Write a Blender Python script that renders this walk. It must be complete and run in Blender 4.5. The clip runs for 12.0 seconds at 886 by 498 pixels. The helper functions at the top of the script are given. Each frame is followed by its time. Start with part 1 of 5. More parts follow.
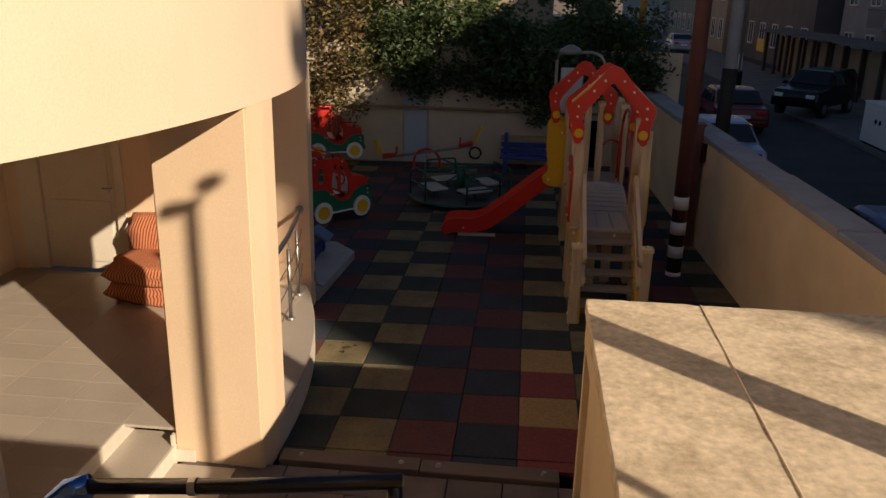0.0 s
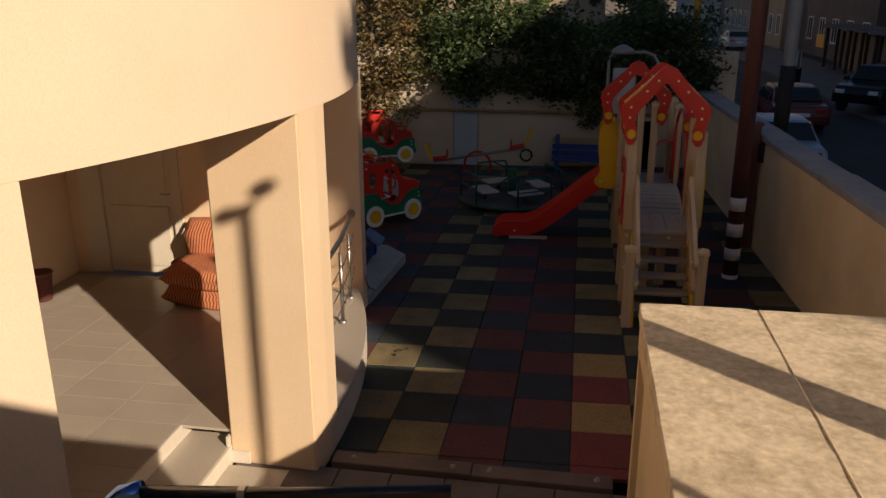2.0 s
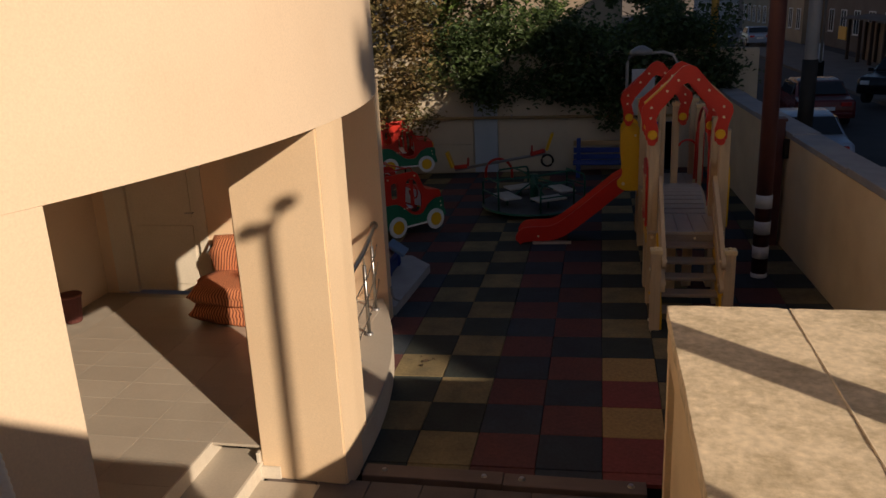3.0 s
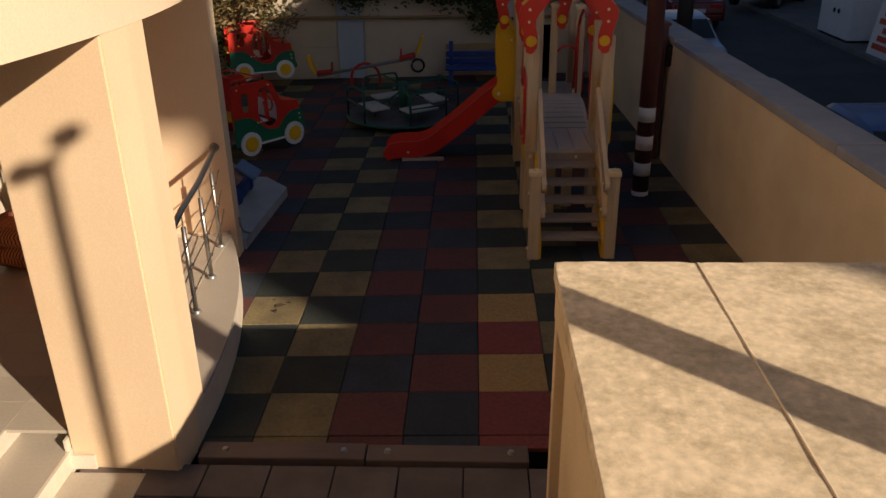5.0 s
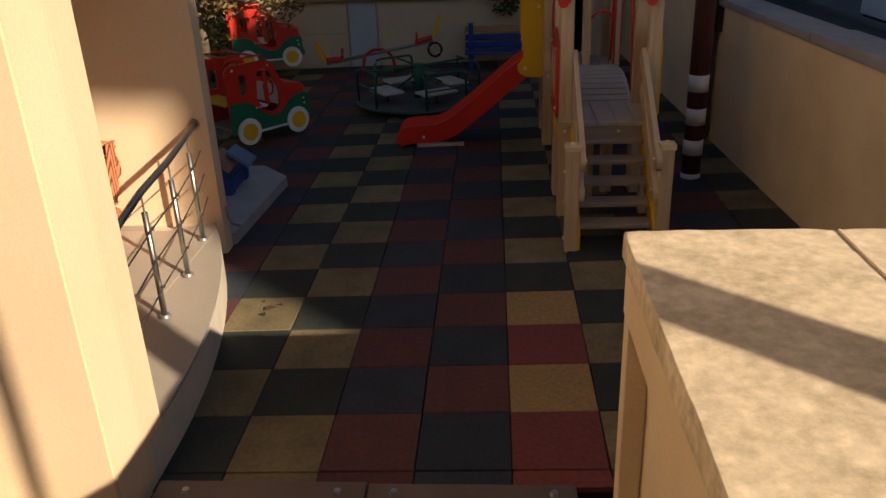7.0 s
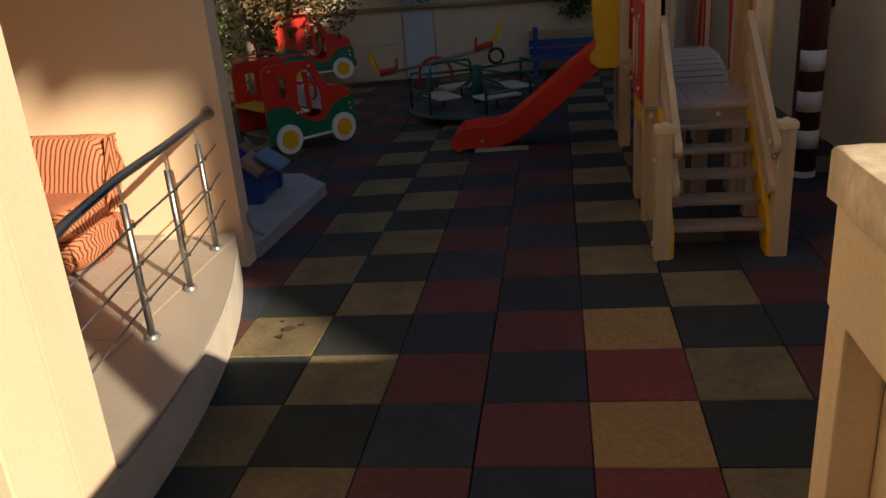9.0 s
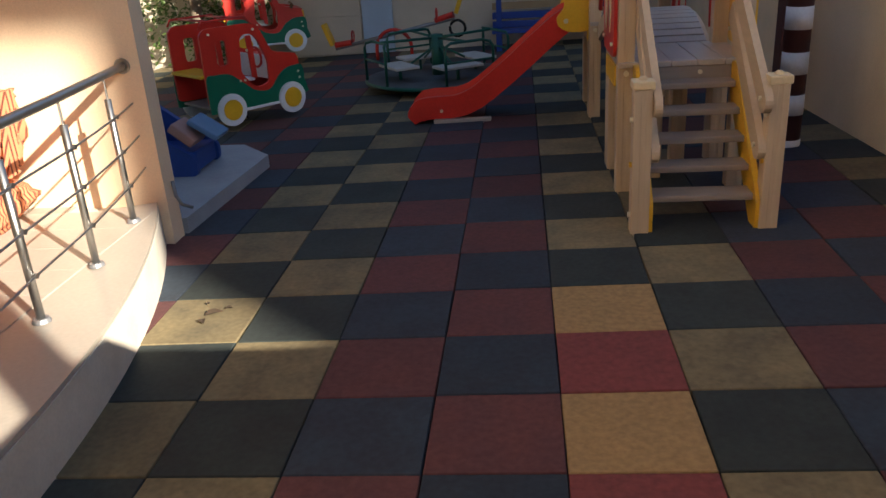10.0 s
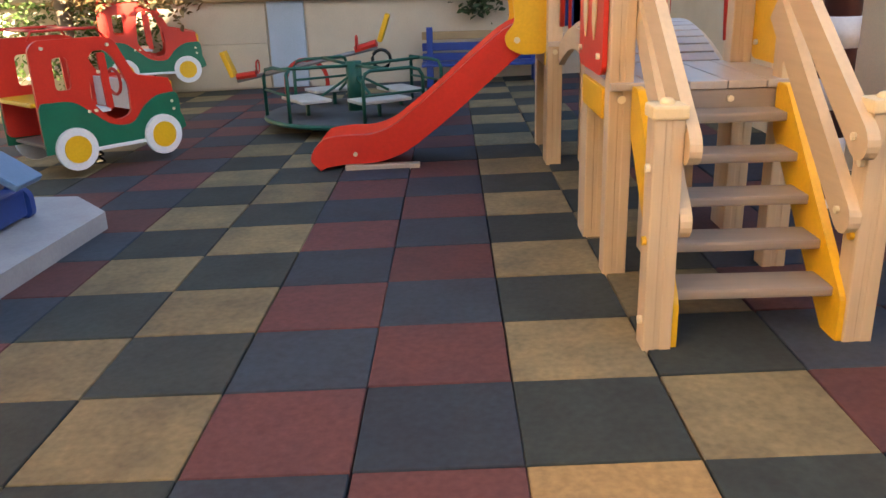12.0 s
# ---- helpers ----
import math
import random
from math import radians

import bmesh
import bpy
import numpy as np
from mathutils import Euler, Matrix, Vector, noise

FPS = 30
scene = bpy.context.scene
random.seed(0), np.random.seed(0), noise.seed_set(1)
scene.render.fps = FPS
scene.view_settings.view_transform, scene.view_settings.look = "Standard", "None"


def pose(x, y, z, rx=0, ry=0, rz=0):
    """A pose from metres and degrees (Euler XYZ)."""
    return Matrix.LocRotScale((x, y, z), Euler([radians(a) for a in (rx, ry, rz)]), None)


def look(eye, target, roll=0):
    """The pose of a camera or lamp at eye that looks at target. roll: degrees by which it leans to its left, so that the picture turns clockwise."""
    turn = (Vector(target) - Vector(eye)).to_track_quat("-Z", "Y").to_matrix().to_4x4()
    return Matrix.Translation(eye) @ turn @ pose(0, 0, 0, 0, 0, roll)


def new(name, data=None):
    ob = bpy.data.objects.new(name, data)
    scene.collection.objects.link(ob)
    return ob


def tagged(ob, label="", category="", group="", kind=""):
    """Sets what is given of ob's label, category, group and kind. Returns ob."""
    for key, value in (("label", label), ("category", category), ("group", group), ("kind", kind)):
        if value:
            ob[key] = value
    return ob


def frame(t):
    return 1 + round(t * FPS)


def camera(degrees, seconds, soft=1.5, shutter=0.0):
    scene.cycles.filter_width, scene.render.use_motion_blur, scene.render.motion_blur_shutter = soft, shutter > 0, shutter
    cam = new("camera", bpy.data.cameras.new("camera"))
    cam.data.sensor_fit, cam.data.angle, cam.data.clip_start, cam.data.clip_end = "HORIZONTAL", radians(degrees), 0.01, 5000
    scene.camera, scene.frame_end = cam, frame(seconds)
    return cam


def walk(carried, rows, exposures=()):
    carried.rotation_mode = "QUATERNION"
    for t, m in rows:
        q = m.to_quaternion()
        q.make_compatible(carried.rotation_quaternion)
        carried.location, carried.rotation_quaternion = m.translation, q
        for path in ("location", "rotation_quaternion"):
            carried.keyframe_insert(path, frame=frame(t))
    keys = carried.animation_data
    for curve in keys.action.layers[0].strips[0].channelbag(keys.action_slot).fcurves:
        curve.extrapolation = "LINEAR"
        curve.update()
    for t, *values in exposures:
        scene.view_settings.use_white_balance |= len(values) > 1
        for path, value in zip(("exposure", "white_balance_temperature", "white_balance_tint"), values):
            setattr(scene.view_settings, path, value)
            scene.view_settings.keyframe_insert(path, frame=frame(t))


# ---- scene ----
cam = camera(57.9, 12.0)

PATH = [
    (0, (-0.068, -6.862, 3.402), (-0.258, -4.969, 2.785), 1.3),
    (0.5, (-0.068, -6.867, 3.407), (-0.282, -4.975, 2.797), 1.1),
    (1, (-0.067, -6.872, 3.41), (-0.302, -4.974, 2.827), 0.8),
    (1.5, (-0.068, -6.869, 3.409), (-0.338, -4.976, 2.824), 0.5),
    (2, (-0.066, -6.846, 3.405), (-0.383, -4.969, 2.793), -0.1),
    (2.5, (-0.094, -6.849, 3.407), (-0.524, -4.985, 2.825), -1.5),
    (3, (-0.056, -6.821, 3.401), (-0.435, -4.948, 2.811), -2.7),
    (3.5, (-0.079, -6.719, 3.391), (-0.296, -4.848, 2.718), -0.9),
    (3.7, (-0.09, -6.624, 3.392), (-0.233, -4.745, 2.722), -0.9),
    (5.3, (-0.04, -5.663, 3.228), (-0.073, -3.849, 2.387), -0.7),
    (5.5, (-0.06, -5.588, 3.175), (-0.036, -3.75, 2.387), -0.4),
    (6, (-0.023, -5.285, 3.034), (-0.042, -3.442, 2.258), -1.0),
    (6.5, (-0.052, -5.064, 2.856), (-0.015, -3.223, 2.075), -3.4),
    (7, (-0.072, -4.794, 2.691), (-0.203, -2.969, 1.884), -2.3),
    (7.2, (-0.09, -4.714, 2.633), (-0.259, -2.898, 1.81), -2.5),
    (8.8, (-0.118, -3.846, 2.087), (-0.44, -2.006, 1.371), -3.4),
    (9, (-0.112, -3.789, 2.058), (-0.405, -1.945, 1.342), -4.5),
    (9.5, (-0.14, -3.547, 1.906), (-0.325, -1.671, 1.237), -3.2),
    (10, (-0.122, -3.25, 1.736), (-0.329, -1.406, 0.991), -3.7),
    (10.5, (-0.137, -2.96, 1.602), (-0.2, -1.067, 0.96), -4.2),
    (11, (-0.132, -2.556, 1.429), (-0.22, -0.649, 0.831), -6.2),
    (11.5, (-0.195, -2.087, 1.317), (-0.201, -0.164, 0.765), -3.1),
    (12, (-0.183, -1.45, 1.32), (-0.215, 0.443, 0.674), -1.8),
]
walk(cam, [(t, look(eye, target, roll)) for t, eye, target, roll in PATH], [(0, 0.26, 6500, 10), (1.8, 0.14, 6500, 10), (2.6, 0.03, 6500, 10), (3.1, -0.02, 6500, 10), (3.7, 0.18, 6500, 10), (5.3, 0.36, 6500, 9), (6.0, 0.42, 6500, 8), (7.2, 0.55, 6500, 7), (8.8, 0.52, 6500, 6), (9.0, 0.60, 6400, 5), (9.5, 1.28, 5750, 4), (10.0, 1.70, 5550, 3), (10.5, 2.56, 6000, 4), (11.0, 2.50, 6500, 6), (11.5, 3.08, 6550, 5), (12.0, 3.45, 6450, 3)])

# ---- world and sun ----
SUN_FROM = Vector((0.743, -0.669, 0.49)).normalized()
world = bpy.data.worlds.new("sky")
scene.world = world
world.use_nodes = True
wn = world.node_tree.nodes
sky = wn.new("ShaderNodeTexSky")
sky.sky_type, sky.sun_disc = "NISHITA", False
sky.sun_elevation, sky.sun_rotation = radians(26), radians(132)
sky.dust_density, sky.air_density = 0.8, 0.75
wn["Background"].inputs["Strength"].default_value = 0.05
world.node_tree.links.new(sky.outputs[0], wn["Background"].inputs["Color"])
sun = new("sun", bpy.data.lights.new("sun", "SUN"))
sun.data.energy, sun.data.angle, sun.data.color = 4.8, radians(0.6), (1.0, 0.80, 0.60)
sun.matrix_basis = look(SUN_FROM * 40, (0, 0, 0))


# ---- materials ----
def mat(name, color, rough=0.6, metal=0.0, second=None, scale=3.0, mix=0.5, fine=60.0, bump=0.1, vary=0.0, depth=0.004):
    """Two scales of colour variation, fine relief, and a shift from piece to piece."""
    m = bpy.data.materials.new(name)
    m.use_nodes = True
    n, l = m.node_tree.nodes, m.node_tree.links
    b = n["Principled BSDF"]
    b.inputs["Roughness"].default_value, b.inputs["Metallic"].default_value = rough, metal
    co = n.new("ShaderNodeTexCoord")
    big = n.new("ShaderNodeTexNoise")
    big.inputs["Scale"].default_value, big.inputs["Detail"].default_value = scale, 5
    small = n.new("ShaderNodeTexNoise")
    small.inputs["Scale"].default_value, small.inputs["Detail"].default_value = fine, 3
    where = n.new("ShaderNodeNewGeometry").outputs["Position"] if vary else co.outputs["Object"]
    l.new(where, big.inputs["Vector"])
    l.new(where, small.inputs["Vector"])
    ramp = n.new("ShaderNodeValToRGB")
    ramp.color_ramp.elements[0].position, ramp.color_ramp.elements[1].position = 0.35, 0.68
    l.new(big.outputs["Fac"], ramp.inputs["Fac"])
    mx = n.new("ShaderNodeMix")
    mx.data_type = "RGBA"
    sec = second or tuple(c * 0.8 for c in color)
    mx.inputs["A"].default_value, mx.inputs["B"].default_value = (*color, 1), (*[a + (s - a) * mix for a, s in zip(color, sec)], 1)
    l.new(ramp.outputs["Color"], mx.inputs["Factor"])
    hsv = n.new("ShaderNodeHueSaturation")
    l.new(mx.outputs["Result"], hsv.inputs["Color"])
    mr = n.new("ShaderNodeMapRange")
    mr.inputs["To Min"].default_value, mr.inputs["To Max"].default_value = 0.88, 1.12
    l.new(small.outputs["Fac"], mr.inputs["Value"])
    if vary:
        oi = n.new("ShaderNodeObjectInfo")
        vr = n.new("ShaderNodeMapRange")
        vr.inputs["To Min"].default_value, vr.inputs["To Max"].default_value = 1 - vary, 1 + vary
        l.new(oi.outputs["Random"], vr.inputs["Value"])
        mu = n.new("ShaderNodeMath")
        mu.operation = "MULTIPLY"
        l.new(vr.outputs[0], mu.inputs[0])
        l.new(mr.outputs[0], mu.inputs[1])
        l.new(mu.outputs[0], hsv.inputs["Value"])
    else:
        l.new(mr.outputs[0], hsv.inputs["Value"])
    l.new(hsv.outputs["Color"], b.inputs["Base Color"])
    if bump:
        bp = n.new("ShaderNodeBump")
        bp.inputs["Strength"].default_value, bp.inputs["Distance"].default_value = bump, depth
        l.new(small.outputs["Fac"], bp.inputs["Height"])
        l.new(bp.outputs["Normal"], b.inputs["Normal"])
    return m


def wood_mat(name, color, dark, axis, rough=0.55):
    """Long grain along one axis, with weathered patches."""
    m = mat(name, color, rough, 0, dark, 2.5, 0.5, 40, 0.12)
    n, l = m.node_tree.nodes, m.node_tree.links
    mp = n.new("ShaderNodeMapping")
    s = [26.0, 26.0, 26.0]
    s[axis] = 1.3
    mp.inputs["Scale"].default_value = s
    l.new([x for x in n if x.type == "TEX_COORD"][0].outputs["Object"], mp.inputs["Vector"])
    small = [x for x in n if x.type == "TEX_NOISE"][1]
    small.inputs["Scale"].default_value = 1.6
    l.new(mp.outputs[0], small.inputs["Vector"])
    return m


def stripe_mat(name, a, b, axis, scale):
    m = mat(name, a, 0.95, 0, b, 4, 0.2, 150, 0.3)
    n, l = m.node_tree.nodes, m.node_tree.links
    w = n.new("ShaderNodeTexWave")
    w.bands_direction = axis
    w.inputs["Scale"].default_value, w.inputs["Distortion"].default_value = scale, 0.5
    w.inputs["Detail"].default_value = 1
    mp = n.new("ShaderNodeMapping")
    mp.inputs["Rotation"].default_value = (0, 0, radians(40))
    l.new([x for x in n if x.type == "TEX_COORD"][0].outputs["Object"], mp.inputs["Vector"])
    l.new(mp.outputs[0], w.inputs["Vector"])
    mx = n.new("ShaderNodeMix")
    mx.data_type = "RGBA"
    mx.inputs["A"].default_value, mx.inputs["B"].default_value = (*a, 1), (*b, 1)
    rp = n.new("ShaderNodeValToRGB")
    rp.color_ramp.elements[0].position, rp.color_ramp.elements[1].position = 0.58, 0.8
    l.new(w.outputs["Fac"], rp.inputs["Fac"])
    l.new(rp.outputs["Color"], mx.inputs["Factor"])
    l.new(mx.outputs["Result"], [x for x in n if x.type == "HUE_SAT"][0].inputs["Color"])
    return m


PLASTER = mat("warm_plaster", (0.82, 0.64, 0.44), 0.85, 0, (0.77, 0.58, 0.38), 1.3, 0.7, 90, 0.12)
PLASTER_CREAM = mat("cream_plaster", (0.82, 0.66, 0.49), 0.85, 0, (0.78, 0.61, 0.44), 1.1, 0.7, 80, 0.12)
WALL_YARD = mat("ochre_wall", (0.78, 0.63, 0.42), 0.85, 0, (0.66, 0.51, 0.32), 1.8, 0.8, 70, 0.18)
WALL_BACK = mat("back_wall", (0.60, 0.52, 0.40), 0.85, 0, (0.47, 0.40, 0.30), 1.4, 0.8, 60, 0.18)
COPING = mat("concrete_coping", (0.33, 0.33, 0.35), 0.9, 0, (0.25, 0.25, 0.27), 3, 0.8, 70, 0.3)
SLAB = mat("stained_slab", (0.70, 0.58, 0.41), 0.9, 0, (0.41, 0.33, 0.21), 9, 0.9, 110, 0.5)
for node in SLAB.node_tree.nodes:
    if node.type == "TEX_NOISE" and node.inputs["Scale"].default_value < 20:
        node.inputs["Scale"].default_value, node.inputs["Detail"].default_value, node.inputs["Roughness"].default_value = 4.5, 13, 0.77
    elif node.type == "TEX_NOISE":
        node.inputs["Scale"].default_value, node.inputs["Detail"].default_value = 24, 5
    if node.type == "VALTORGB":
        node.color_ramp.elements[0].position, node.color_ramp.elements[1].position = 0.44, 0.64
    if node.type == "MAP_RANGE":
        node.inputs["From Min"].default_value, node.inputs["From Max"].default_value = 0.25, 0.75
        node.inputs["To Min"].default_value, node.inputs["To Max"].default_value = 0.80, 1.16
MORTAR = mat("pale_mortar", (0.76, 0.64, 0.47), 0.9, 0, (0.6, 0.49, 0.35), 9, 0.8, 80, 0.3)
CONCRETE = mat("grey_concrete", (0.34, 0.35, 0.37), 0.85, 0, (0.28, 0.28, 0.30), 4, 0.8, 60, 0.25)
EDGE_WHITE = mat("white_edge", (0.70, 0.64, 0.54), 0.8, 0, (0.60, 0.53, 0.43), 5, 0.7, 70, 0.15)
TERRACE_BED = mat("tile_joint", (0.40, 0.36, 0.30), 0.7, 0, (0.34, 0.30, 0.25), 4, 0.7, 60, 0.1)
TERRACE = mat("grey_floor_tile", (0.46, 0.41, 0.34), 0.35, 0, (0.40, 0.35, 0.29), 2, 0.8, 50, 0.05, 0.05)
PAVING = mat("brown_paving", (0.16, 0.13, 0.12), 0.85, 0, (0.10, 0.08, 0.07), 4, 0.8, 60, 0.3, 0.12)
ASPHALT = mat("asphalt", (0.055, 0.057, 0.065), 0.9, 0, (0.035, 0.036, 0.04), 0.8, 0.8, 120, 0.4)
PAVEMENT = mat("pavement_concrete", (0.16, 0.16, 0.165), 0.9, 0, (0.11, 0.11, 0.115), 1.5, 0.8, 60, 0.3)
RUB_Y = mat("rubber_yellow", (0.198, 0.154, 0.076), 0.85, 0, (0.135, 0.108, 0.058), 2.3, 1.15, 160, 0.5, 0.20, 0.003)
RUB_R = mat("rubber_red", (0.108, 0.036, 0.032), 0.85, 0, (0.085, 0.032, 0.032), 2.3, 1.15, 160, 0.5, 0.20, 0.003)
RUB_B = mat("rubber_blue", (0.028, 0.040, 0.055), 0.85, 0, (0.025, 0.031, 0.043), 2.3, 1.15, 160, 0.5, 0.16, 0.003)
RUB_G = mat("rubber_green", (0.032, 0.040, 0.035), 0.85, 0, (0.024, 0.029, 0.026), 2.3, 1.15, 160, 0.5, 0.16, 0.003)
RUB_Y2 = mat("rubber_yellow_new", (0.36, 0.225, 0.088), 0.85, 0, (0.33, 0.21, 0.085), 2.3, 1.1, 160, 0.5, 0.08, 0.003)
RUB_R2 = mat("rubber_red_new", (0.20, 0.046, 0.042), 0.85, 0, (0.18, 0.045, 0.04), 2.3, 1.1, 160, 0.5, 0.08, 0.003)
for rubber in (RUB_Y, RUB_R, RUB_B, RUB_G, RUB_Y2, RUB_R2):
    # trodden blotches and pale scuffs over the fine granules
    for node in rubber.node_tree.nodes:
        if node.type == "TEX_NOISE":
            wide = node.inputs["Scale"].default_value < 20
            node.inputs["Scale"].default_value, node.inputs["Detail"].default_value = (3.6, 9) if wide else (34, 8)
        if node.type == "MAP_RANGE" and abs(node.inputs["To Min"].default_value - 0.88) < 0.001:
            node.inputs["From Min"].default_value, node.inputs["From Max"].default_value = 0.2, 0.8
            node.inputs["To Min"].default_value, node.inputs["To Max"].default_value = 0.74, 1.26
JOINT = mat("dark_joint", (0.015, 0.014, 0.013), 0.95)
BEAM = wood_mat("weathered_beam", (0.17, 0.125, 0.105), (0.08, 0.058, 0.05), 0, 0.8)
WOOD_V = wood_mat("pine_upright", (0.60, 0.455, 0.29), (0.47, 0.345, 0.215), 2)
WOOD_Y = wood_mat("pine_long", (0.60, 0.455, 0.29), (0.47, 0.345, 0.215), 1)
TREAD = wood_mat("worn_tread", (0.32, 0.255, 0.20), (0.20, 0.155, 0.125), 0, 0.7)
DECK = wood_mat("worn_deck", (0.48, 0.41, 0.34), (0.34, 0.28, 0.23), 1, 0.38)
CAP = mat("cream_cap", (0.72, 0.57, 0.33), 0.5, 0, (0.66, 0.50, 0.28), 8, 0.6, 40, 0.03)
RED = mat("red_paint", (0.58, 0.030, 0.016), 0.38, 0, (0.50, 0.024, 0.014), 4, 0.7, 60, 0.04)
RED_PLASTIC = mat("red_plastic", (0.66, 0.030, 0.018), 0.30, 0, (0.58, 0.026, 0.016), 3, 0.6, 40, 0.02)
YELLOW = mat("yellow_paint", (0.76, 0.44, 0.015), 0.38, 0, (0.68, 0.37, 0.012), 5, 0.6, 50, 0.04)
GREEN = mat("green_paint", (0.012, 0.14, 0.075), 0.4, 0, (0.010, 0.11, 0.06), 5, 0.6, 50, 0.04)
BLUE = mat("blue_paint", (0.02, 0.055, 0.27), 0.45, 0, (0.016, 0.045, 0.20), 5, 0.6, 50, 0.04)
PALE_BLUE = mat("pale_blue", (0.42, 0.50, 0.60), 0.7, 0, (0.36, 0.44, 0.53), 3, 0.6, 60, 0.1)
PINK = mat("faded_pink", (0.34, 0.20, 0.17), 0.6, 0, (0.28, 0.16, 0.13), 4, 0.7, 50, 0.06)
WHITE = mat("white_paint", (0.74, 0.74, 0.76), 0.5, 0, (0.66, 0.66, 0.68), 6, 0.6, 50, 0.04)
SEAT_PALE = mat("worn_pale_seat", (0.52, 0.50, 0.46), 0.6, 0, (0.40, 0.38, 0.34), 7, 0.8, 50, 0.08)
DOOR = mat("cream_door", (0.76, 0.70, 0.58), 0.5, 0, (0.70, 0.63, 0.51), 3, 0.6, 50, 0.03)
STEEL = mat("brushed_steel", (0.48, 0.465, 0.44), 0.38, 1.0, (0.42, 0.405, 0.38), 8, 0.6, 120, 0.03)
BOLT = mat("pale_bolt", (0.80, 0.70, 0.48), 0.35)
BROWN_POLE = mat("maroon_pole", (0.115, 0.040, 0.036), 0.6, 0, (0.085, 0.032, 0.03), 5, 0.8, 60, 0.12)
BLACK = mat("black_metal", (0.012, 0.011, 0.010), 0.22, 0.0, (0.02, 0.018, 0.016), 6, 0.6, 60, 0.03)
TAR = mat("black_wrapping", (0.014, 0.013, 0.013), 0.75, 0, (0.022, 0.02, 0.02), 7, 0.7, 60, 0.2)
BLUE_CHROME = mat("blue_chrome", (0.12, 0.22, 0.50), 0.15, 1.0)
RUST_RAIL = mat("green_rail", (0.012, 0.10, 0.062), 0.45, 0, (0.010, 0.07, 0.045), 8, 0.6, 60, 0.06)
GREY_PIPE = mat("grey_pipe", (0.26, 0.26, 0.27), 0.45, 0.4)
PIPE_TAN = mat("tan_pipe", (0.38, 0.27, 0.13), 0.6, 0, (0.30, 0.20, 0.10), 4, 0.7, 60, 0.08)
POLE_Y = mat("yellow_pole", (0.62, 0.36, 0.06), 0.55, 0, (0.50, 0.28, 0.05), 3, 0.7, 60, 0.06)
SOFA = stripe_mat("striped_cover", (0.66, 0.25, 0.115), (0.17, 0.05, 0.03), "X", 12)
HOSE = mat("white_hose", (0.72, 0.72, 0.70), 0.45)
RUBBER = mat("tyre_rubber", (0.02, 0.02, 0.022), 0.85)
GLASS_DARK = mat("car_glass", (0.012, 0.014, 0.018), 0.06, 0, (0.02, 0.022, 0.026), 2, 0.5, 30, 0)
BARK = mat("bark", (0.20, 0.15, 0.10), 0.95, 0, (0.10, 0.075, 0.05), 9, 0.9, 50, 0.6)


def leaf_mat(name, a, b):
    m = mat(name, a, 0.5, 0, b, 1.2, 1.0, 9, 0)
    n, l = m.node_tree.nodes, m.node_tree.links
    bsdf = n["Principled BSDF"]
    tr = n.new("ShaderNodeBsdfTranslucent")
    geo = n.new("ShaderNodeNewGeometry")
    vr = n.new("ShaderNodeMapRange")
    vr.inputs["To Min"].default_value, vr.inputs["To Max"].default_value = 0.6, 1.5
    l.new(geo.outputs["Random Per Island"], vr.inputs["Value"])
    hsv = [x for x in n if x.type == "HUE_SAT"][0]
    l.new(vr.outputs[0], hsv.inputs["Value"])
    l.new(hsv.outputs["Color"], tr.inputs["Color"])
    add = n.new("ShaderNodeMixShader")
    add.inputs[0].default_value = 0.3
    l.new(bsdf.outputs[0], add.inputs[1])
    l.new(tr.outputs[0], add.inputs[2])
    l.new(add.outputs[0], n["Material Output"].inputs["Surface"])
    return m


LEAF = leaf_mat("vine_leaf", (0.065, 0.10, 0.032), (0.04, 0.068, 0.024))
LEAF_DRY = leaf_mat("dry_leaf", (0.22, 0.14, 0.06), (0.11, 0.12, 0.045))
STAIN_DARK = mat("dark_stain", (0.055, 0.035, 0.018), 0.8, 0, (0.03, 0.02, 0.012), 20, 0.8, 90, 0.1)
LEAF_LIGHT = leaf_mat("light_leaf", (0.11, 0.165, 0.038), (0.07, 0.115, 0.03))


# ---- mesh helpers ----
def finish(bm, name, material, parent=None, smooth=False, label=""):
    me = bpy.data.meshes.new(name)
    bmesh.ops.recalc_face_normals(bm, faces=bm.faces)
    if smooth:
        for f in bm.faces:
            f.smooth = True
    bm.to_mesh(me)
    bm.free()
    me.materials.append(material)
    ob = new(name, me)
    if parent:
        ob.parent = parent
    if label:
        tagged(ob, label)
    return ob


def part(name, bm, material, parent, label="", smooth=False):
    return finish(bm, name, material, parent, smooth, label)


def thing(name, label, category, at=(0, 0, 0), turn=0, group="", kind=""):
    ob = new(name)
    ob.empty_display_size = 0.1
    ob.matrix_basis = pose(*at, 0, 0, turn)
    return tagged(ob, label, category, group, kind)


def box(lo, hi, bevel=0.0, bm=None, m=None):
    bm = bm or bmesh.new()
    c, s = [(a + b) / 2 for a, b in zip(lo, hi)], [max(abs(b - a), 1e-4) for a, b in zip(lo, hi)]
    mm = Matrix.Translation(c) @ Matrix.Diagonal((*s, 1))
    vs = bmesh.ops.create_cube(bm, size=1, matrix=(m @ mm) if m else mm)["verts"]
    if bevel:
        es = list({e for v in vs for e in v.link_edges})
        bmesh.ops.bevel(bm, geom=es, offset=bevel, segments=2, profile=0.6, affect="EDGES")
    return bm


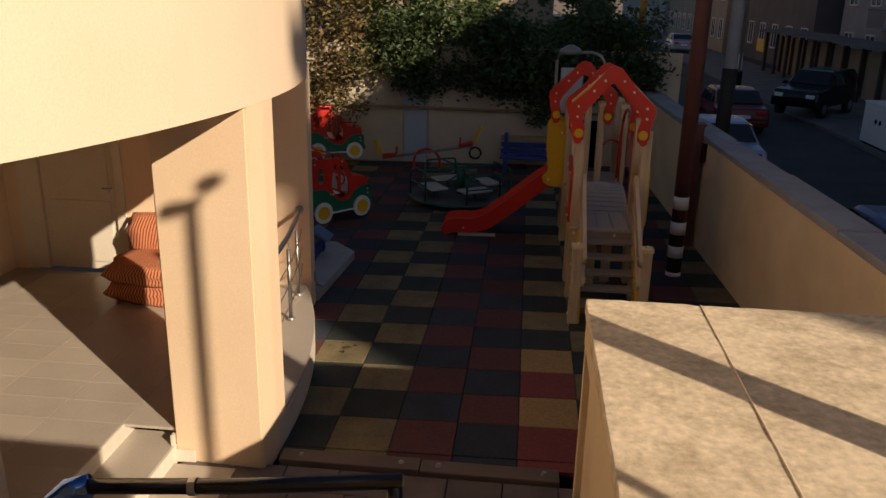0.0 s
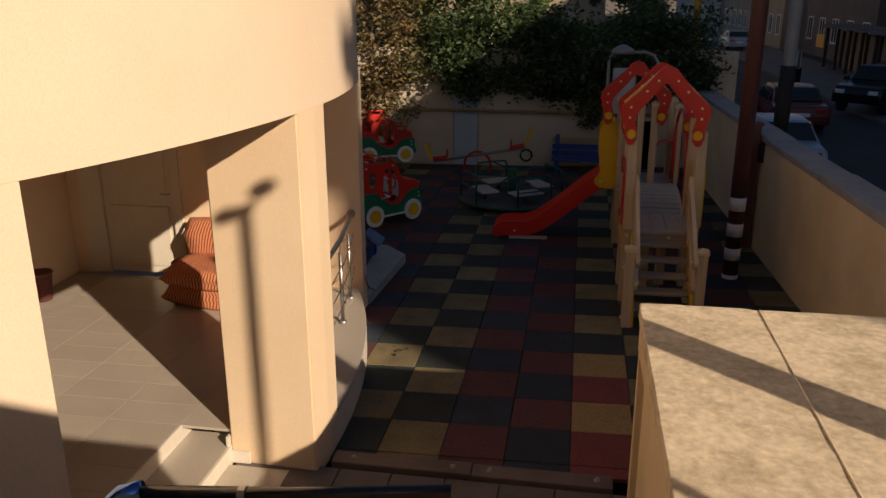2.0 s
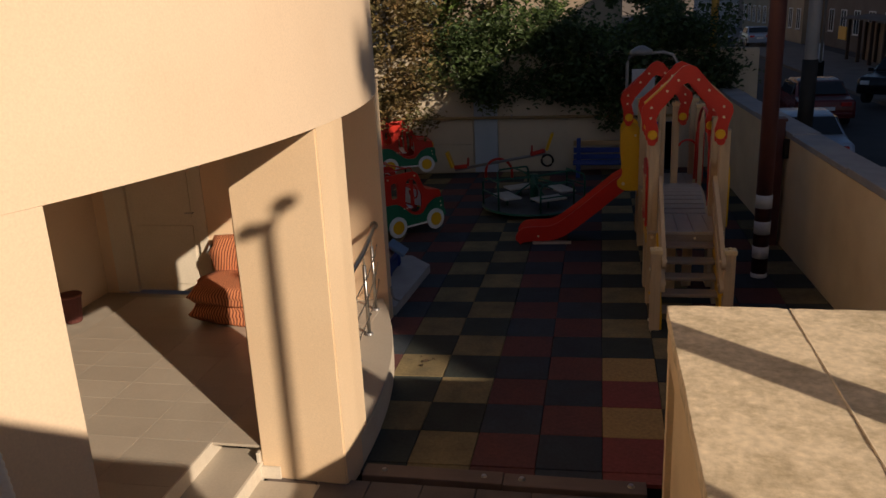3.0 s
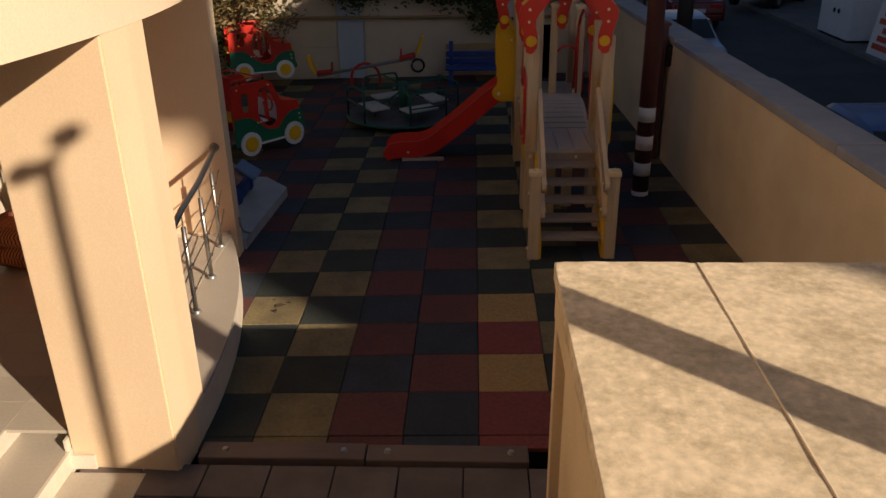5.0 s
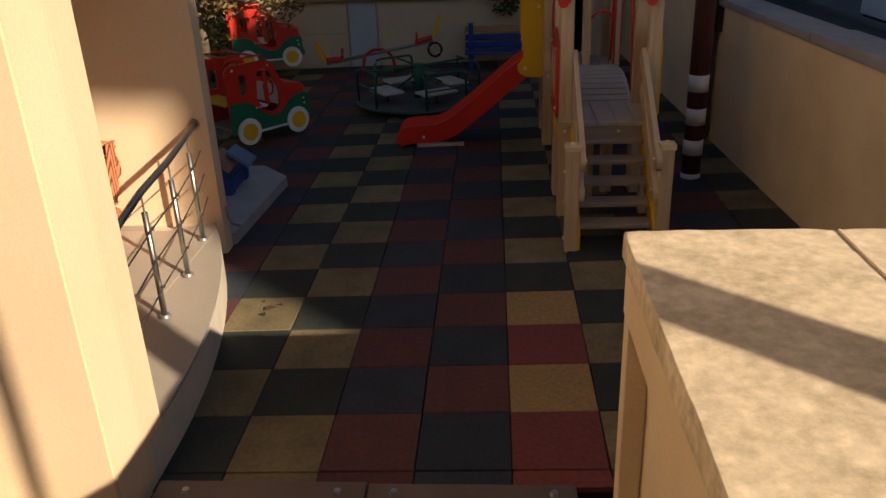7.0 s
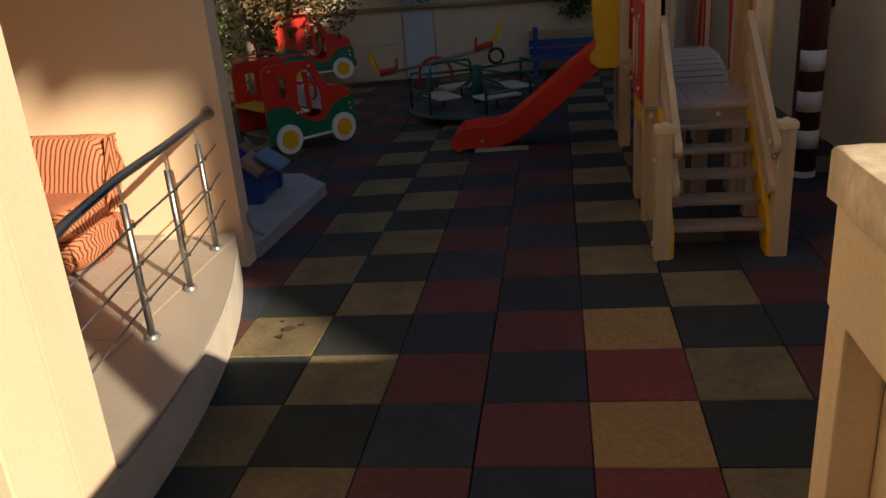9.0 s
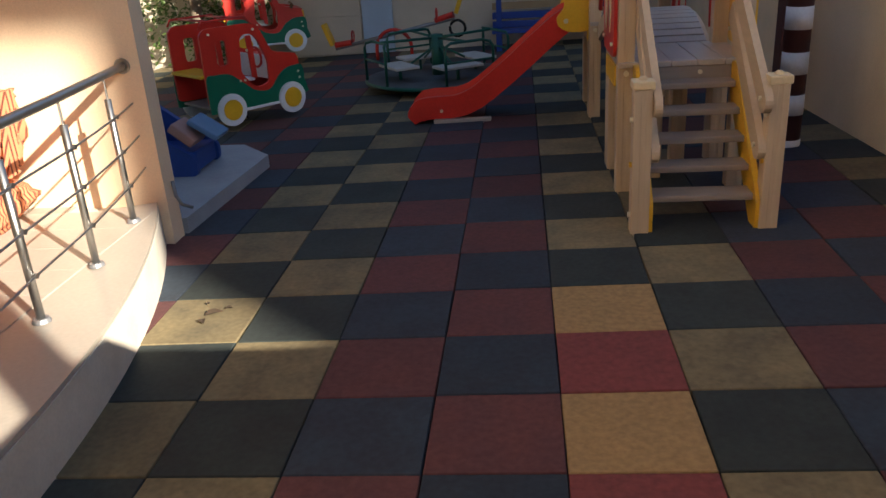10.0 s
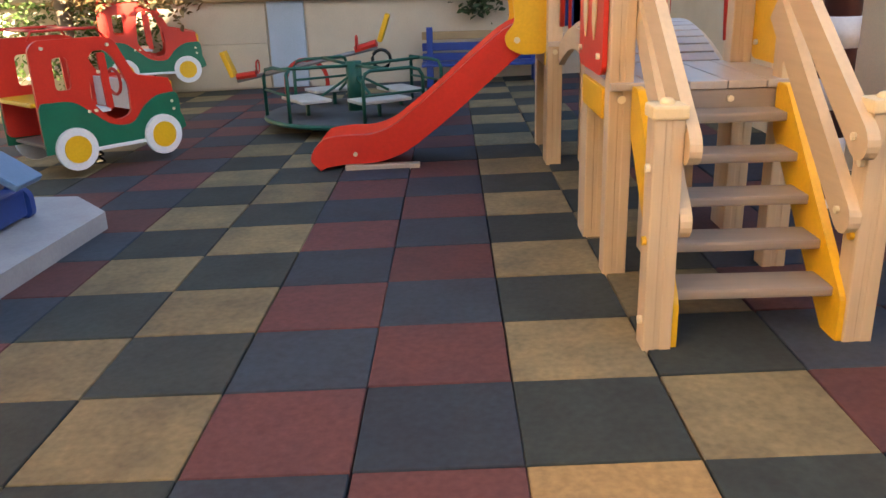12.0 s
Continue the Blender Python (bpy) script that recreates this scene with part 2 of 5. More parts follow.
def tube(points, r, seg=10, bm=None, closed=False, ends=True):
    """A round bar along a line of points."""
    bm = bm or bmesh.new()
    pts = [Vector(p) for p in points]
    rings, n = [], len(pts)
    up = Vector((0, 0, 1))
    for i, p in enumerate(pts):
        a = pts[(i - 1) % n] if closed else pts[max(i - 1, 0)]
        b = pts[(i + 1) % n] if closed else pts[min(i + 1, n - 1)]
        d = (b - a).normalized()
        side = d.cross(up if abs(d.z) < 0.9 else Vector((1, 0, 0))).normalized()
        top = side.cross(d)
        rr = r[i] if isinstance(r, (list, tuple)) else r
        rings.append([bm.verts.new(p + rr * (math.cos(t) * side + math.sin(t) * top)) for t in [2 * math.pi * k / seg for k in range(seg)]])
    for i in range(n if closed else n - 1):
        a, b = rings[i], rings[(i + 1) % n]
        for k in range(seg):
            bm.faces.new((a[k], a[(k + 1) % seg], b[(k + 1) % seg], b[k]))
    if ends and not closed:
        bm.faces.new(rings[0])
        bm.faces.new(rings[-1][::-1])
    return bm


def arc(c, r, a0, a1, n, plane="xz"):
    out = []
    for i in range(n + 1):
        t = radians(a0 + (a1 - a0) * i / n)
        u, v = r * math.cos(t), r * math.sin(t)
        out.append({"xz": (c[0] + u, c[1], c[2] + v), "xy": (c[0] + u, c[1] + v, c[2]), "yz": (c[0], c[1] + u, c[2] + v)}[plane])
    return out


def rounded(points, r, n=4):
    """A 2D outline with its corners rounded."""
    out, k = [], len(points)
    for i, p in enumerate(points):
        p, a, b = Vector(p), Vector(points[i - 1]), Vector(points[(i + 1) % k])
        da, db = (a - p), (b - p)
        ra = min(r, da.length * 0.45, db.length * 0.45)
        s, e = p + da.normalized() * ra, p + db.normalized() * ra
        for j in range(n + 1):
            t = j / n
            out.append((1 - t) ** 2 * s + 2 * t * (1 - t) * p + t * t * e)
    return out


def plate(outline, t, m=None, holes=(), bm=None):
    """A board cut from a 2D outline (with holes), in the xz plane, t thick along y."""
    bm = bm or bmesh.new()
    edges = []
    for loop in (outline, *holes):
        vs = [bm.verts.new((p[0], -t / 2, p[1])) for p in loop]
        edges += [bm.edges.new((vs[i], vs[(i + 1) % len(vs)])) for i in range(len(vs))]
    fs = [g for g in bmesh.ops.triangle_fill(bm, use_beauty=True, use_dissolve=False, edges=edges)["geom"] if isinstance(g, bmesh.types.BMFace)]
    ex = bmesh.ops.extrude_face_region(bm, geom=fs)["geom"]
    nv = [g for g in ex if isinstance(g, bmesh.types.BMVert)]
    bmesh.ops.translate(bm, verts=nv, vec=(0, t, 0))
    if m:
        bmesh.ops.transform(bm, matrix=m, verts=bm.verts)
    return bm


def disc(c, r, t, axis="y", seg=20, bm=None, dome=0.0):
    bm = bm or bmesh.new()
    turn = {"y": Matrix.Rotation(radians(90), 4, "X"), "x": Matrix.Rotation(radians(90), 4, "Y"), "z": Matrix.Identity(4)}[axis]
    bmesh.ops.create_cone(bm, cap_ends=True, segments=seg, radius1=r, radius2=r * (1 - dome), depth=t, matrix=Matrix.Translation(c) @ turn)
    return bm


TURN_X = Matrix.Rotation(radians(90), 4, "Z")  # lays a plate across x instead of y


# ---- ground, street ----
bm = bmesh.new()
bmesh.ops.create_grid(bm, x_segments=1, y_segments=1, size=1500, matrix=Matrix.Translation((0, 0, -1.06)))
tagged(finish(bm, "ground", ASPHALT), "flat dark asphalt ground out to the horizon", "ground", kind="structure")
tagged(finish(box((2.83, -60, -1.055), (10.2, 240, -1.0)), "road", ASPHALT), "dark worn asphalt street beside the yard wall", "road", kind="structure")
tagged(finish(box((10.2, -60, -1.055), (14.8, 240, -0.87), 0.015), "pavement", PAVEMENT), "grey concrete pavement with a raised kerb", "pavement", kind="structure")

# rubber yard floor: dark bed under the tiles
yard_floor = tagged(finish(box((-8.0, -1.62, -0.95), (2.5, 9.5, -0.030)), "floor", JOINT), "playground floor of coloured square rubber tiles", "floor", kind="structure")
FALL = 0.02  # the yard drains towards the house: rise per metre of x
yard_floor.matrix_basis = Matrix.Rotation(-math.atan(FALL), 4, "Y")


def tile_material(i, j):
    k = i % 4
    if i == 0 and j <= 0:
        return RUB_R2 if j % 2 else RUB_Y2
    even, odd = {0: (RUB_Y, RUB_G), 3: (RUB_R, RUB_B), 2: (RUB_B, RUB_R), 1: (RUB_G, RUB_Y)}[k]
    return even if j % 2 == 0 else odd


# lower paving between the stairs and the yard, and the beam that ends the rubber
pav = tagged(finish(box((-2.55, -6.6, -1.0), (0.30, -1.82, -0.026)), "pavement_lower", JOINT), "dark stone paving at the foot of the stairs", "paving", kind="structure")
beam = thing("edging_beam", "dark weathered wooden beam edging the rubber floor", "edging")
rng = random.Random(5)
part("timber", box((-1.78, -1.80, -0.07), (-0.72, -1.64, 0.035), 0.012), BEAM, beam)
part("timber", box((-0.715, -1.805, -0.07), (0.31, -1.645, 0.030), 0.012), BEAM, beam)
for x in (-1.62, -0.86, -0.58, 0.2):
    part("bolt", disc((x, -1.72, 0.038), 0.028, 0.02, "z", 10, dome=0.4), STEEL, beam)

# stairs under the walker: solid flight, landing above
stair = thing("outdoor_stairs", "plain concrete stairs leading down to the playground", "stairs", kind="structure")
N_STEP, RISE, RUN, Y_END = 10, 0.183, 0.285, -2.62
for k in range(N_STEP):
    z = RISE * (k + 1)
    y0 = Y_END - RUN * k
    part("step", box((-0.78, y0 - RUN, -0.05), (0.34, y0, z), 0.006), CONCRETE, stair)
part("landing", box((-0.95, -9.6, -1.05), (2.6, Y_END - RUN * N_STEP - 0.004, RISE * N_STEP), 0.01), CONCRETE, stair)

# right pier with its broad stained slab
pier = thing("stair_pier", "ochre plastered pier with a broad stained stone top", "wall", (0, -0.06, 0.022), kind="structure")
P0, P1 = -2.36, -5.48
part("core", box((0.425, P1, -1.05), (2.5, -2.46, 1.585)), WALL_YARD, pier)
part("front_face", box((0.425, -2.46, -1.05), (2.5, -2.385, 1.583), 0.008), WALL_YARD, pier)
part("corner_pilaster", box((0.348, -2.47, -1.05), (0.424, -2.383, 1.392), 0.007), WALL_YARD, pier)
part("top_band", box((0.344, P1, 1.395), (0.424, -2.381, 1.584), 0.007), WALL_YARD, pier)
part("side_face", box((0.348, P1, -1.05), (0.424, -2.84, 1.392), 0.007), WALL_YARD, pier)


def worn_slab(x0, x1, y0, y1, z0, z1, seed):
    """A cast slab whose rim is rounded and chipped."""
    bm = bmesh.new()
    nx, ny = max(2, int((x1 - x0) / 0.05)), int((y1 - y0) / 0.05)
    bmesh.ops.create_grid(bm, x_segments=nx, y_segments=ny, size=0.5)
    for v in bm.verts:
        v.co = Vector(((x0 + x1) / 2 + v.co.x * (x1 - x0), (y0 + y1) / 2 + v.co.y * (y1 - y0), z1))
    rim = [e for e in bm.edges if e.is_boundary]
    ring = bmesh.ops.extrude_edge_only(bm, edges=rim)["geom"]
    for v in [g for g in ring if isinstance(g, bmesh.types.BMVert)]:
        v.co.z = z0
    bmesh.ops.bevel(bm, geom=[e for e in rim if e.is_valid], offset=0.014, segments=3, profile=0.5, affect="EDGES")
    for v in bm.verts:
        n = noise.noise_vector(v.co * 9 + Vector((seed, 0, 0)))
        k = 0.0045 if min(v.co.x - x0, x1 - v.co.x, v.co.y - y0, y1 - v.co.y) < 0.02 else 0.0012
        v.co += Vector((n.x, n.y, n.z * 0.8)) * k + Vector((0, 0, 0.002 * noise.noise(v.co * 2.3)))
    return bm


for k, (x0, x1) in enumerate(((0.333, 0.987), (0.993, 2.56))):
    part("slab", worn_slab(x0, x1, P1, P0, 1.586, 1.675, 3 * k), SLAB, pier, smooth=True)
part("slab_bed", box((0.36, P1 + 0.02, 1.585), (2.5, P0 - 0.03, 1.664)), MORTAR, pier)
ridge = [(0.99 + 0.004 * noise.noise(Vector((0, 7 * t, 0))), P1 + 0.02 + (P0 - P1 - 0.04) * t / 60, 1.6765 + 0.002 * noise.noise(Vector((t, 0, 3)))) for t in range(61)]
part("joint", tube(ridge, [0.006 + 0.003 * abs(noise.noise(Vector((t * 0.7, 1, 0)))) for t in range(61)], 6), MORTAR, pier, "pale mortar joint")

# wall towards the street
street_wall = thing("wall_street", "ochre plastered yard wall with a grey concrete coping", "wall", kind="structure")
# it runs a little askew to the yard
street_wall.matrix_basis = pose(2.53, 0, 0.05, 0, 0, math.degrees(math.atan(0.04))) @ Matrix.Translation((-2.5, 0, 0))
part("wall_face", box((2.5, -2.38, -1.06), (2.78, 9.8, 1.47)), WALL_YARD, street_wall)
y = -2.38
for i, dz in enumerate((0.0, 0.012, -0.006, 0.008, -0.004, 0.006)):
    part("coping", box((2.47, y, 1.47), (2.83, y + 2.1, 1.545 + dz), 0.012), COPING, street_wall)
    y += 2.106

# wall at the back of the yard: recessed panels between courses
back = thing("wall_back", "tan plastered back wall of the playground with a pipe", "wall", kind="structure")
YB = 9.5
part("wall_face", box((-9.0, YB + 0.03, -1.06), (2.9, YB + 0.28, 2.30)), WALL_BACK, back)
for x0, x1, rows in ((-8.9, -4.9, ((-0.04, 0.535), (0.54, 1.07), (1.09, 2.33))), (-4.894, -2.61, ((-0.04, 0.535), (0.54, 1.07), (1.09, 2.33))), (-2.07, 2.49, ((-0.04, 1.07), (1.09, 2.33)))):
    for z0, z1 in rows:
        part("panel", box((x0, YB, z0), (x1, YB + 0.05, z1), 0.006), WALL_BACK, back)
part("blue_pilaster", box((-2.58, YB - 0.03, -0.04), (-2.10, YB + 0.05, 2.33), 0.01), PALE_BLUE, back, "pale blue painted pilaster")
pipe = thing("wall_pipe", "tan painted pipe running along the back wall", "pipe")
part("run", tube([(-8.6, YB - 0.07, 1.13), (-3, YB - 0.075, 1.10), (2.4, YB - 0.07, 1.08)], 0.03, 10), PIPE_TAN, pipe, smooth=True)
for x in (-6.2, -4.1, -1.8, 0.3, 2.0):
    part("bracket", box((x - 0.015, YB - 0.10, 1.06), (x + 0.015, YB + 0.01, 1.14), 0.004), GREY_PIPE, pipe)

# ---- house on the left ----
CX, CY, CR = -8.39, -1.35, 6.6


def on_arc(y, inset=0.0):
    r = CR - inset
    return (CX + math.sqrt(r * r - (y - CY) ** 2), y)


def arc_wall(y0, y1, z0, z1, thick, n, inset=0.0):
    bm = bmesh.new()
    rows = []
    for i in range(n + 1):
        y = y0 + (y1 - y0) * i / n
        a = math.atan2(y - CY, on_arc(y)[0] - CX)
        ro, ri = CR - inset, CR - inset - thick
        o, q = (CX + ro * math.cos(a), CY + ro * math.sin(a)), (CX + ri * math.cos(a), CY + ri * math.sin(a))
        rows.append([bm.verts.new((*o, z0)), bm.verts.new((*o, z1)), bm.verts.new((*q, z1)), bm.verts.new((*q, z0))])
    for a, b in zip(rows, rows[1:]):
        for k in range(4):
            bm.faces.new((a[k], b[k], b[(k + 1) % 4], a[(k + 1) % 4]))
    bm.faces.new(rows[0])
    bm.faces.new(rows[-1][::-1])
    return bm


ZF, ZT = 2.655, 0.24
HOUSE = (-0.045, -0.02, 0.003)
house = thing("house", "cream plastered curved house front with a deep open terrace", "house", HOUSE, kind="structure")
part("upper_wall", arc_wall(-7.4, 1.46, ZF, 7.0, 0.32, 60), PLASTER_CREAM, house, smooth=False)
part("left_wall", arc_wall(-7.4, -3.905, -0.06, ZF - 0.001, 0.32, 30), PLASTER_CREAM, house)
# pillar between the openings
bm = bmesh.new()
foot = [(-1.815, -1.87), (-1.792, -1.60), (-1.795, -1.36), (-2.50, -1.30), (-2.50, -1.83)]
lo = [bm.verts.new((x, y, -0.06)) for x, y in foot]
hi = [bm.verts.new((x, y, ZF - 0.001)) for x, y in foot]
bm.faces.new(lo[::-1]), bm.faces.new(hi)
for i in range(5):
    bm.faces.new((lo[i], lo[(i + 1) % 5], hi[(i + 1) % 5], hi[i]))
bmesh.ops.bevel(bm, geom=[e for e in bm.edges if abs(e.verts[0].co.z - e.verts[1].co.z) > 1], offset=0.012, segments=2, affect="EDGES")
part("pillar", bm, PLASTER, house)
# end wall with the door, left wall, ceiling
YW = 1.38
DX0, DX1, DZ = -5.66, -4.41, 2.25
part("end_wall", box((DX1, YW, -0.06), (-2.32, YW + 0.16, ZF - 0.002)), PLASTER, house)
part("end_wall", box((-6.6, YW, -0.06), (DX0, YW + 0.16, ZF - 0.002)), PLASTER, house)
part("end_wall", box((DX0, YW, DZ), (DX1, YW + 0.16, ZF - 0.002)), PLASTER, house)
part("inner_wall", box((-6.1, -9.4, -0.06), (-5.82, YW - 0.002, ZF - 0.002)), PLASTER, house)
part("side_wall", box((-6.1, YW + 0.16, -0.06), (-5.9, 3.2, 6.9)), PLASTER_CREAM, house)
part("upper_end_wall", box((-9.0, YW - 0.1, ZF + 0.2), (-2.62, YW + 0.16, 6.95)), PLASTER_CREAM, house)
tagged(finish(box((-6.1, -9.4, ZF), (-2.45, YW + 0.0, ZF + 0.18)), "ceiling", PLASTER), "plain plastered terrace ceiling", "ceiling", kind="structure")
tagged(finish(box((-9.4, -9.5, 6.95), (-2.2, 1.5, 7.15)), "roof", COPING), "flat concrete roof of the house", "roof", kind="structure")
# terrace body, its white curved edge and the steps
terr = thing("terrace", "raised tiled terrace with a white curved edge", "terrace", HOUSE, kind="structure")
part("terrace_body", arc_wall(-1.62, 1.376, -0.06, ZT - 0.030, 0.95, 24, 0.0), EDGE_WHITE, terr)
part("terrace_body", box((-5.82, -8.0, -0.06), (-2.92, YW - 0.004, ZT - 0.022)), TERRACE_BED, terr)
part("terrace_body", box((-2.92, -1.3, -0.06), (-2.55, YW - 0.004, ZT - 0.034)), EDGE_WHITE, terr)
part("step_low", box((-2.925, -3.9, -0.06), (-2.50, -1.66, 0.115), 0.004), TERRACE, terr)
part("step_riser", box((-2.935, -3.9, 0.115), (-2.905, -1.62, ZT - 0.001), 0.003), EDGE_WHITE, terr)
part("step_nosing", box((-2.52, -3.9, -0.05), (-2.494, -1.66, 0.118), 0.003), EDGE_WHITE, terr)
part("skirting", box((-2.53, -1.87, 0.0), (-2.34, -1.848, 0.10), 0.003), EDGE_WHITE, terr)
part("skirting", box((-2.53, -1.85, 0.115), (-2.505, -1.3, 0.20), 0.003), EDGE_WHITE, terr)
part("landing_slab", box((-2.5, -3.9, -0.06), (-2.02, -1.9, 0.0), 0.004), TERRACE, terr)

# ---- terrace things ----
door = thing("door_1", "closed cream panelled terrace door in its frame", "door", HOUSE, kind="structure")
part("frame", box((DX0, YW - 0.02, ZT), (DX0 + 0.27, YW + 0.14, DZ - 0.001), 0.006), DOOR, door)
part("frame", box((DX1 - 0.11, YW - 0.02, ZT), (DX1, YW + 0.14, DZ - 0.001), 0.006), DOOR, door)
leaf = part("leaf", box((DX0 + 0.27, YW + 0.03, ZT + 0.01), (DX1 - 0.11, YW + 0.075, DZ - 0.01), 0.004), DOOR, door)
for z0, z1 in ((0.34, 1.06), (1.16, 2.12)):
    part("panel", box((DX0 + 0.35, YW + 0.018, z0), (DX1 - 0.19, YW + 0.034, z1), 0.008), DOOR, leaf)
part("handle", tube([(DX1 - 0.15, YW + 0.0, 1.22), (DX1 - 0.15, YW - 0.03, 1.22), (DX1 - 0.24, YW - 0.03, 1.22)], 0.009, 8), STEEL, leaf, "steel lever handle", True)

rail = thing("terrace_railing", "brushed steel terrace railing with thin horizontal bars", "railing", HOUSE)
line = [(-1.98, -1.30, 1.08), (-2.10, -0.86, 1.08), (-2.185, -0.28, 1.10), (-2.25, 0.34, 1.10), (-2.36, 1.0, 1.09), (-2.425, YW - 0.01, 1.085)]
part("handrail", tube(line, 0.024, 12), STEEL, rail, smooth=True)
part("wall_flange", disc((-2.425, YW - 0.012, 1.085), 0.045, 0.02, "y", 16), STEEL, rail)
posts = ((-2.185, -0.28, 1.10), (-2.25, 0.34, 1.10), (-2.36, 1.0, 1.09))
for x, y, z in posts:
    p = part("post", tube([(x, y, ZT), (x, y, z - 0.13)], 0.019, 12), STEEL, rail, smooth=True)
    part("pin", tube([(x, y, z - 0.13), (x, y, z - 0.01)], 0.006, 6), STEEL, p)
    part("base", disc((x, y, ZT + 0.012), 0.042, 0.018, "z", 16, dome=0.2), GREY_PIPE, p)
    for h in (0.22, 0.42, 0.62):
        part("clamp", disc((x + 0.022, y, ZT + h), 0.013, 0.03, "x", 8), STEEL, p)
for h in (0.22, 0.42, 0.62):
    part("bar", tube([(-2.0, -1.34, ZT + h)] + [(x + 0.03, y, ZT + h) for x, y, z in posts] + [(-2.415, YW, ZT + h)], 0.006, 6), STEEL, rail, smooth=True)


def cushion(lo, hi, bulge, seed):
    """A soft block with sagging faces."""
    bm = bmesh.new()
    bmesh.ops.create_cube(bm, size=1)
    bmesh.ops.subdivide_edges(bm, edges=bm.edges, cuts=7, use_grid_fill=True)
    c, s = [(a + b) / 2 for a, b in zip(lo, hi)], [b - a for a, b in zip(lo, hi)]
    for v in bm.verts:
        u = v.co * 2
        f = 1 + bulge * (1 - u.x ** 2) * (1 - u.y ** 2) + bulge * (1 - u.x ** 2) * (1 - u.z ** 2) * 0.6
        n = noise.noise(v.co * 4 + Vector((seed, 0, 0))) * 0.03
        r = 1 - 0.10 * max(0, abs(u.x) * abs(u.y) + abs(u.y) * abs(u.z) + abs(u.x) * abs(u.z) - 1.2)
        v.co = Vector([c[k] + s[k] * (v.co[k] * f * r + n) for k in range(3)])
    return bm


sofa = thing("sofa", "low armless sofa under an orange and brown striped cover", "sofa", HOUSE)
part("base", cushion((-4.25, 0.42, ZT), (-3.08, 1.30, ZT + 0.24), 0.02, 1), SOFA, sofa, "dark striped skirt", True)
part("seat", cushion((-4.24, 0.40, ZT + 0.22), (-3.10, 1.16, ZT + 0.42), 0.08, 3), SOFA, sofa, smooth=True)
bm = cushion((-4.26, -0.12, 0), (-3.06, 0.12, 0.45), 0.06, 7)
bmesh.ops.transform(bm, matrix=pose(0, 1.13, ZT + 0.32, -13), verts=bm.verts)
part("backrest", bm, SOFA, sofa, smooth=True)
edge = [(1.0 + 0.15 * k / 30, ZT + 0.30 + 0.47 * k / 30) for k in range(31)]
frill = [(y - 0.045, z) for y, z in edge] + [(y + 0.05 + 0.016 * math.sin(k * 1.9), z + 0.006 * math.cos(k * 1.9)) for k, (y, z) in reversed(list(enumerate(edge)))]
part("ruffle", plate(frill, 0.035, Matrix.Translation((-3.035, 0, 0)) @ TURN_X), SOFA, sofa, "frilled edge of the cover")
part("sheet", tube([(-4.36, 1.2, 0.80), (-4.32, 1.22, 0.86), (-4.20, 1.26, 0.88)], [0.012, 0.022, 0.012], 8), WHITE, sofa, "white cloth under the cover", True)

basket = thing("basket", "small dark red basket against the terrace wall", "basket", (-5.68, 0.42, ZT))
part("body", tube([(0, 0, 0), (0, 0, 0.30)], [0.09, 0.12], 14), mat("basket_red", (0.12, 0.035, 0.03), 0.8), basket)
part("rim", tube(arc((0, 0, 0.30), 0.12, 0, 345, 20, "xy"), 0.014, 6, closed=True), mat("basket_rim", (0.22, 0.08, 0.06), 0.8), basket)

hose = thing("conduit", "white corrugated conduit hanging along the house front", "pipe", HOUSE)
bm = bmesh.new()
pts, rad = [], []
for k in range(150):
    t = k / 149
    pts.append((-2.30 + 0.26 * t + 0.03 * math.sin(4 * t), -4.56 - 0.05 * t, 2.52 - 2.4 * t))
    rad.append(0.042 if k % 2 else 0.037)
part("sleeve", tube(pts, rad, 12), HOSE, hose, smooth=True)
for z, x, y in ((2.1, -2.235, -4.57), (1.2, -2.14, -4.59)):
    part("clip", tube(arc((x, y, z), 0.05, 0, 330, 14, "xy"), 0.006, 6, closed=True), GREY_PIPE, hose)
hook = thing("wall_hook", "small steel eye with a thin wire on the plaster", "hook", HOUSE)
hx, hy = on_arc(-4.45)
part("plate", disc((hx + 0.01, hy, 2.64), 0.028, 0.02, "x", 12), GREY_PIPE, hook)
part("eye", tube(arc((hx + 0.035, hy, 2.62), 0.02, 0, 340, 12, "yz"), 0.005, 6, closed=True), STEEL, hook)
part("wire", tube([(hx + 0.04, hy, 2.60), (hx + 0.03, hy - 0.10, 2.52), (hx + 0.02, hy - 0.35, 2.44)], 0.004, 6), GREY_PIPE, hook)

# landing handrail in front of the walker
hand = thing("landing_handrail", "black glossy landing handrail with a chrome elbow", "railing", (-0.05, -0.02, 0.06))
part("tube", tube([(-0.58, -5.98, 2.702), (-0.35, -5.98, 2.724), (-0.15, -5.97, 2.744)], 0.0105, 12), BLACK, hand, smooth=True)
part("elbow", tube([(-0.57, -5.98, 2.703), (-0.595, -5.985, 2.698), (-0.62, -6.0, 2.675), (-0.625, -6.02, 2.63)], 0.017, 12), BLUE_CHROME, hand, "blue tinted chrome elbow", True)
part("collar", tube([(-0.43, -5.98, 2.7160), (-0.42, -5.98, 2.7170)], 0.0122, 12), STEEL, hand)
part("post", tube([(-0.625, -6.02, RISE * N_STEP - 0.07), (-0.625, -6.02, 2.64)], 0.015, 10), BLACK, hand, smooth=True)
part("post", tube([(-0.16, -5.972, RISE * N_STEP - 0.07), (-0.16, -5.972, 2.740)], 0.010, 10), BLACK, hand, smooth=True)

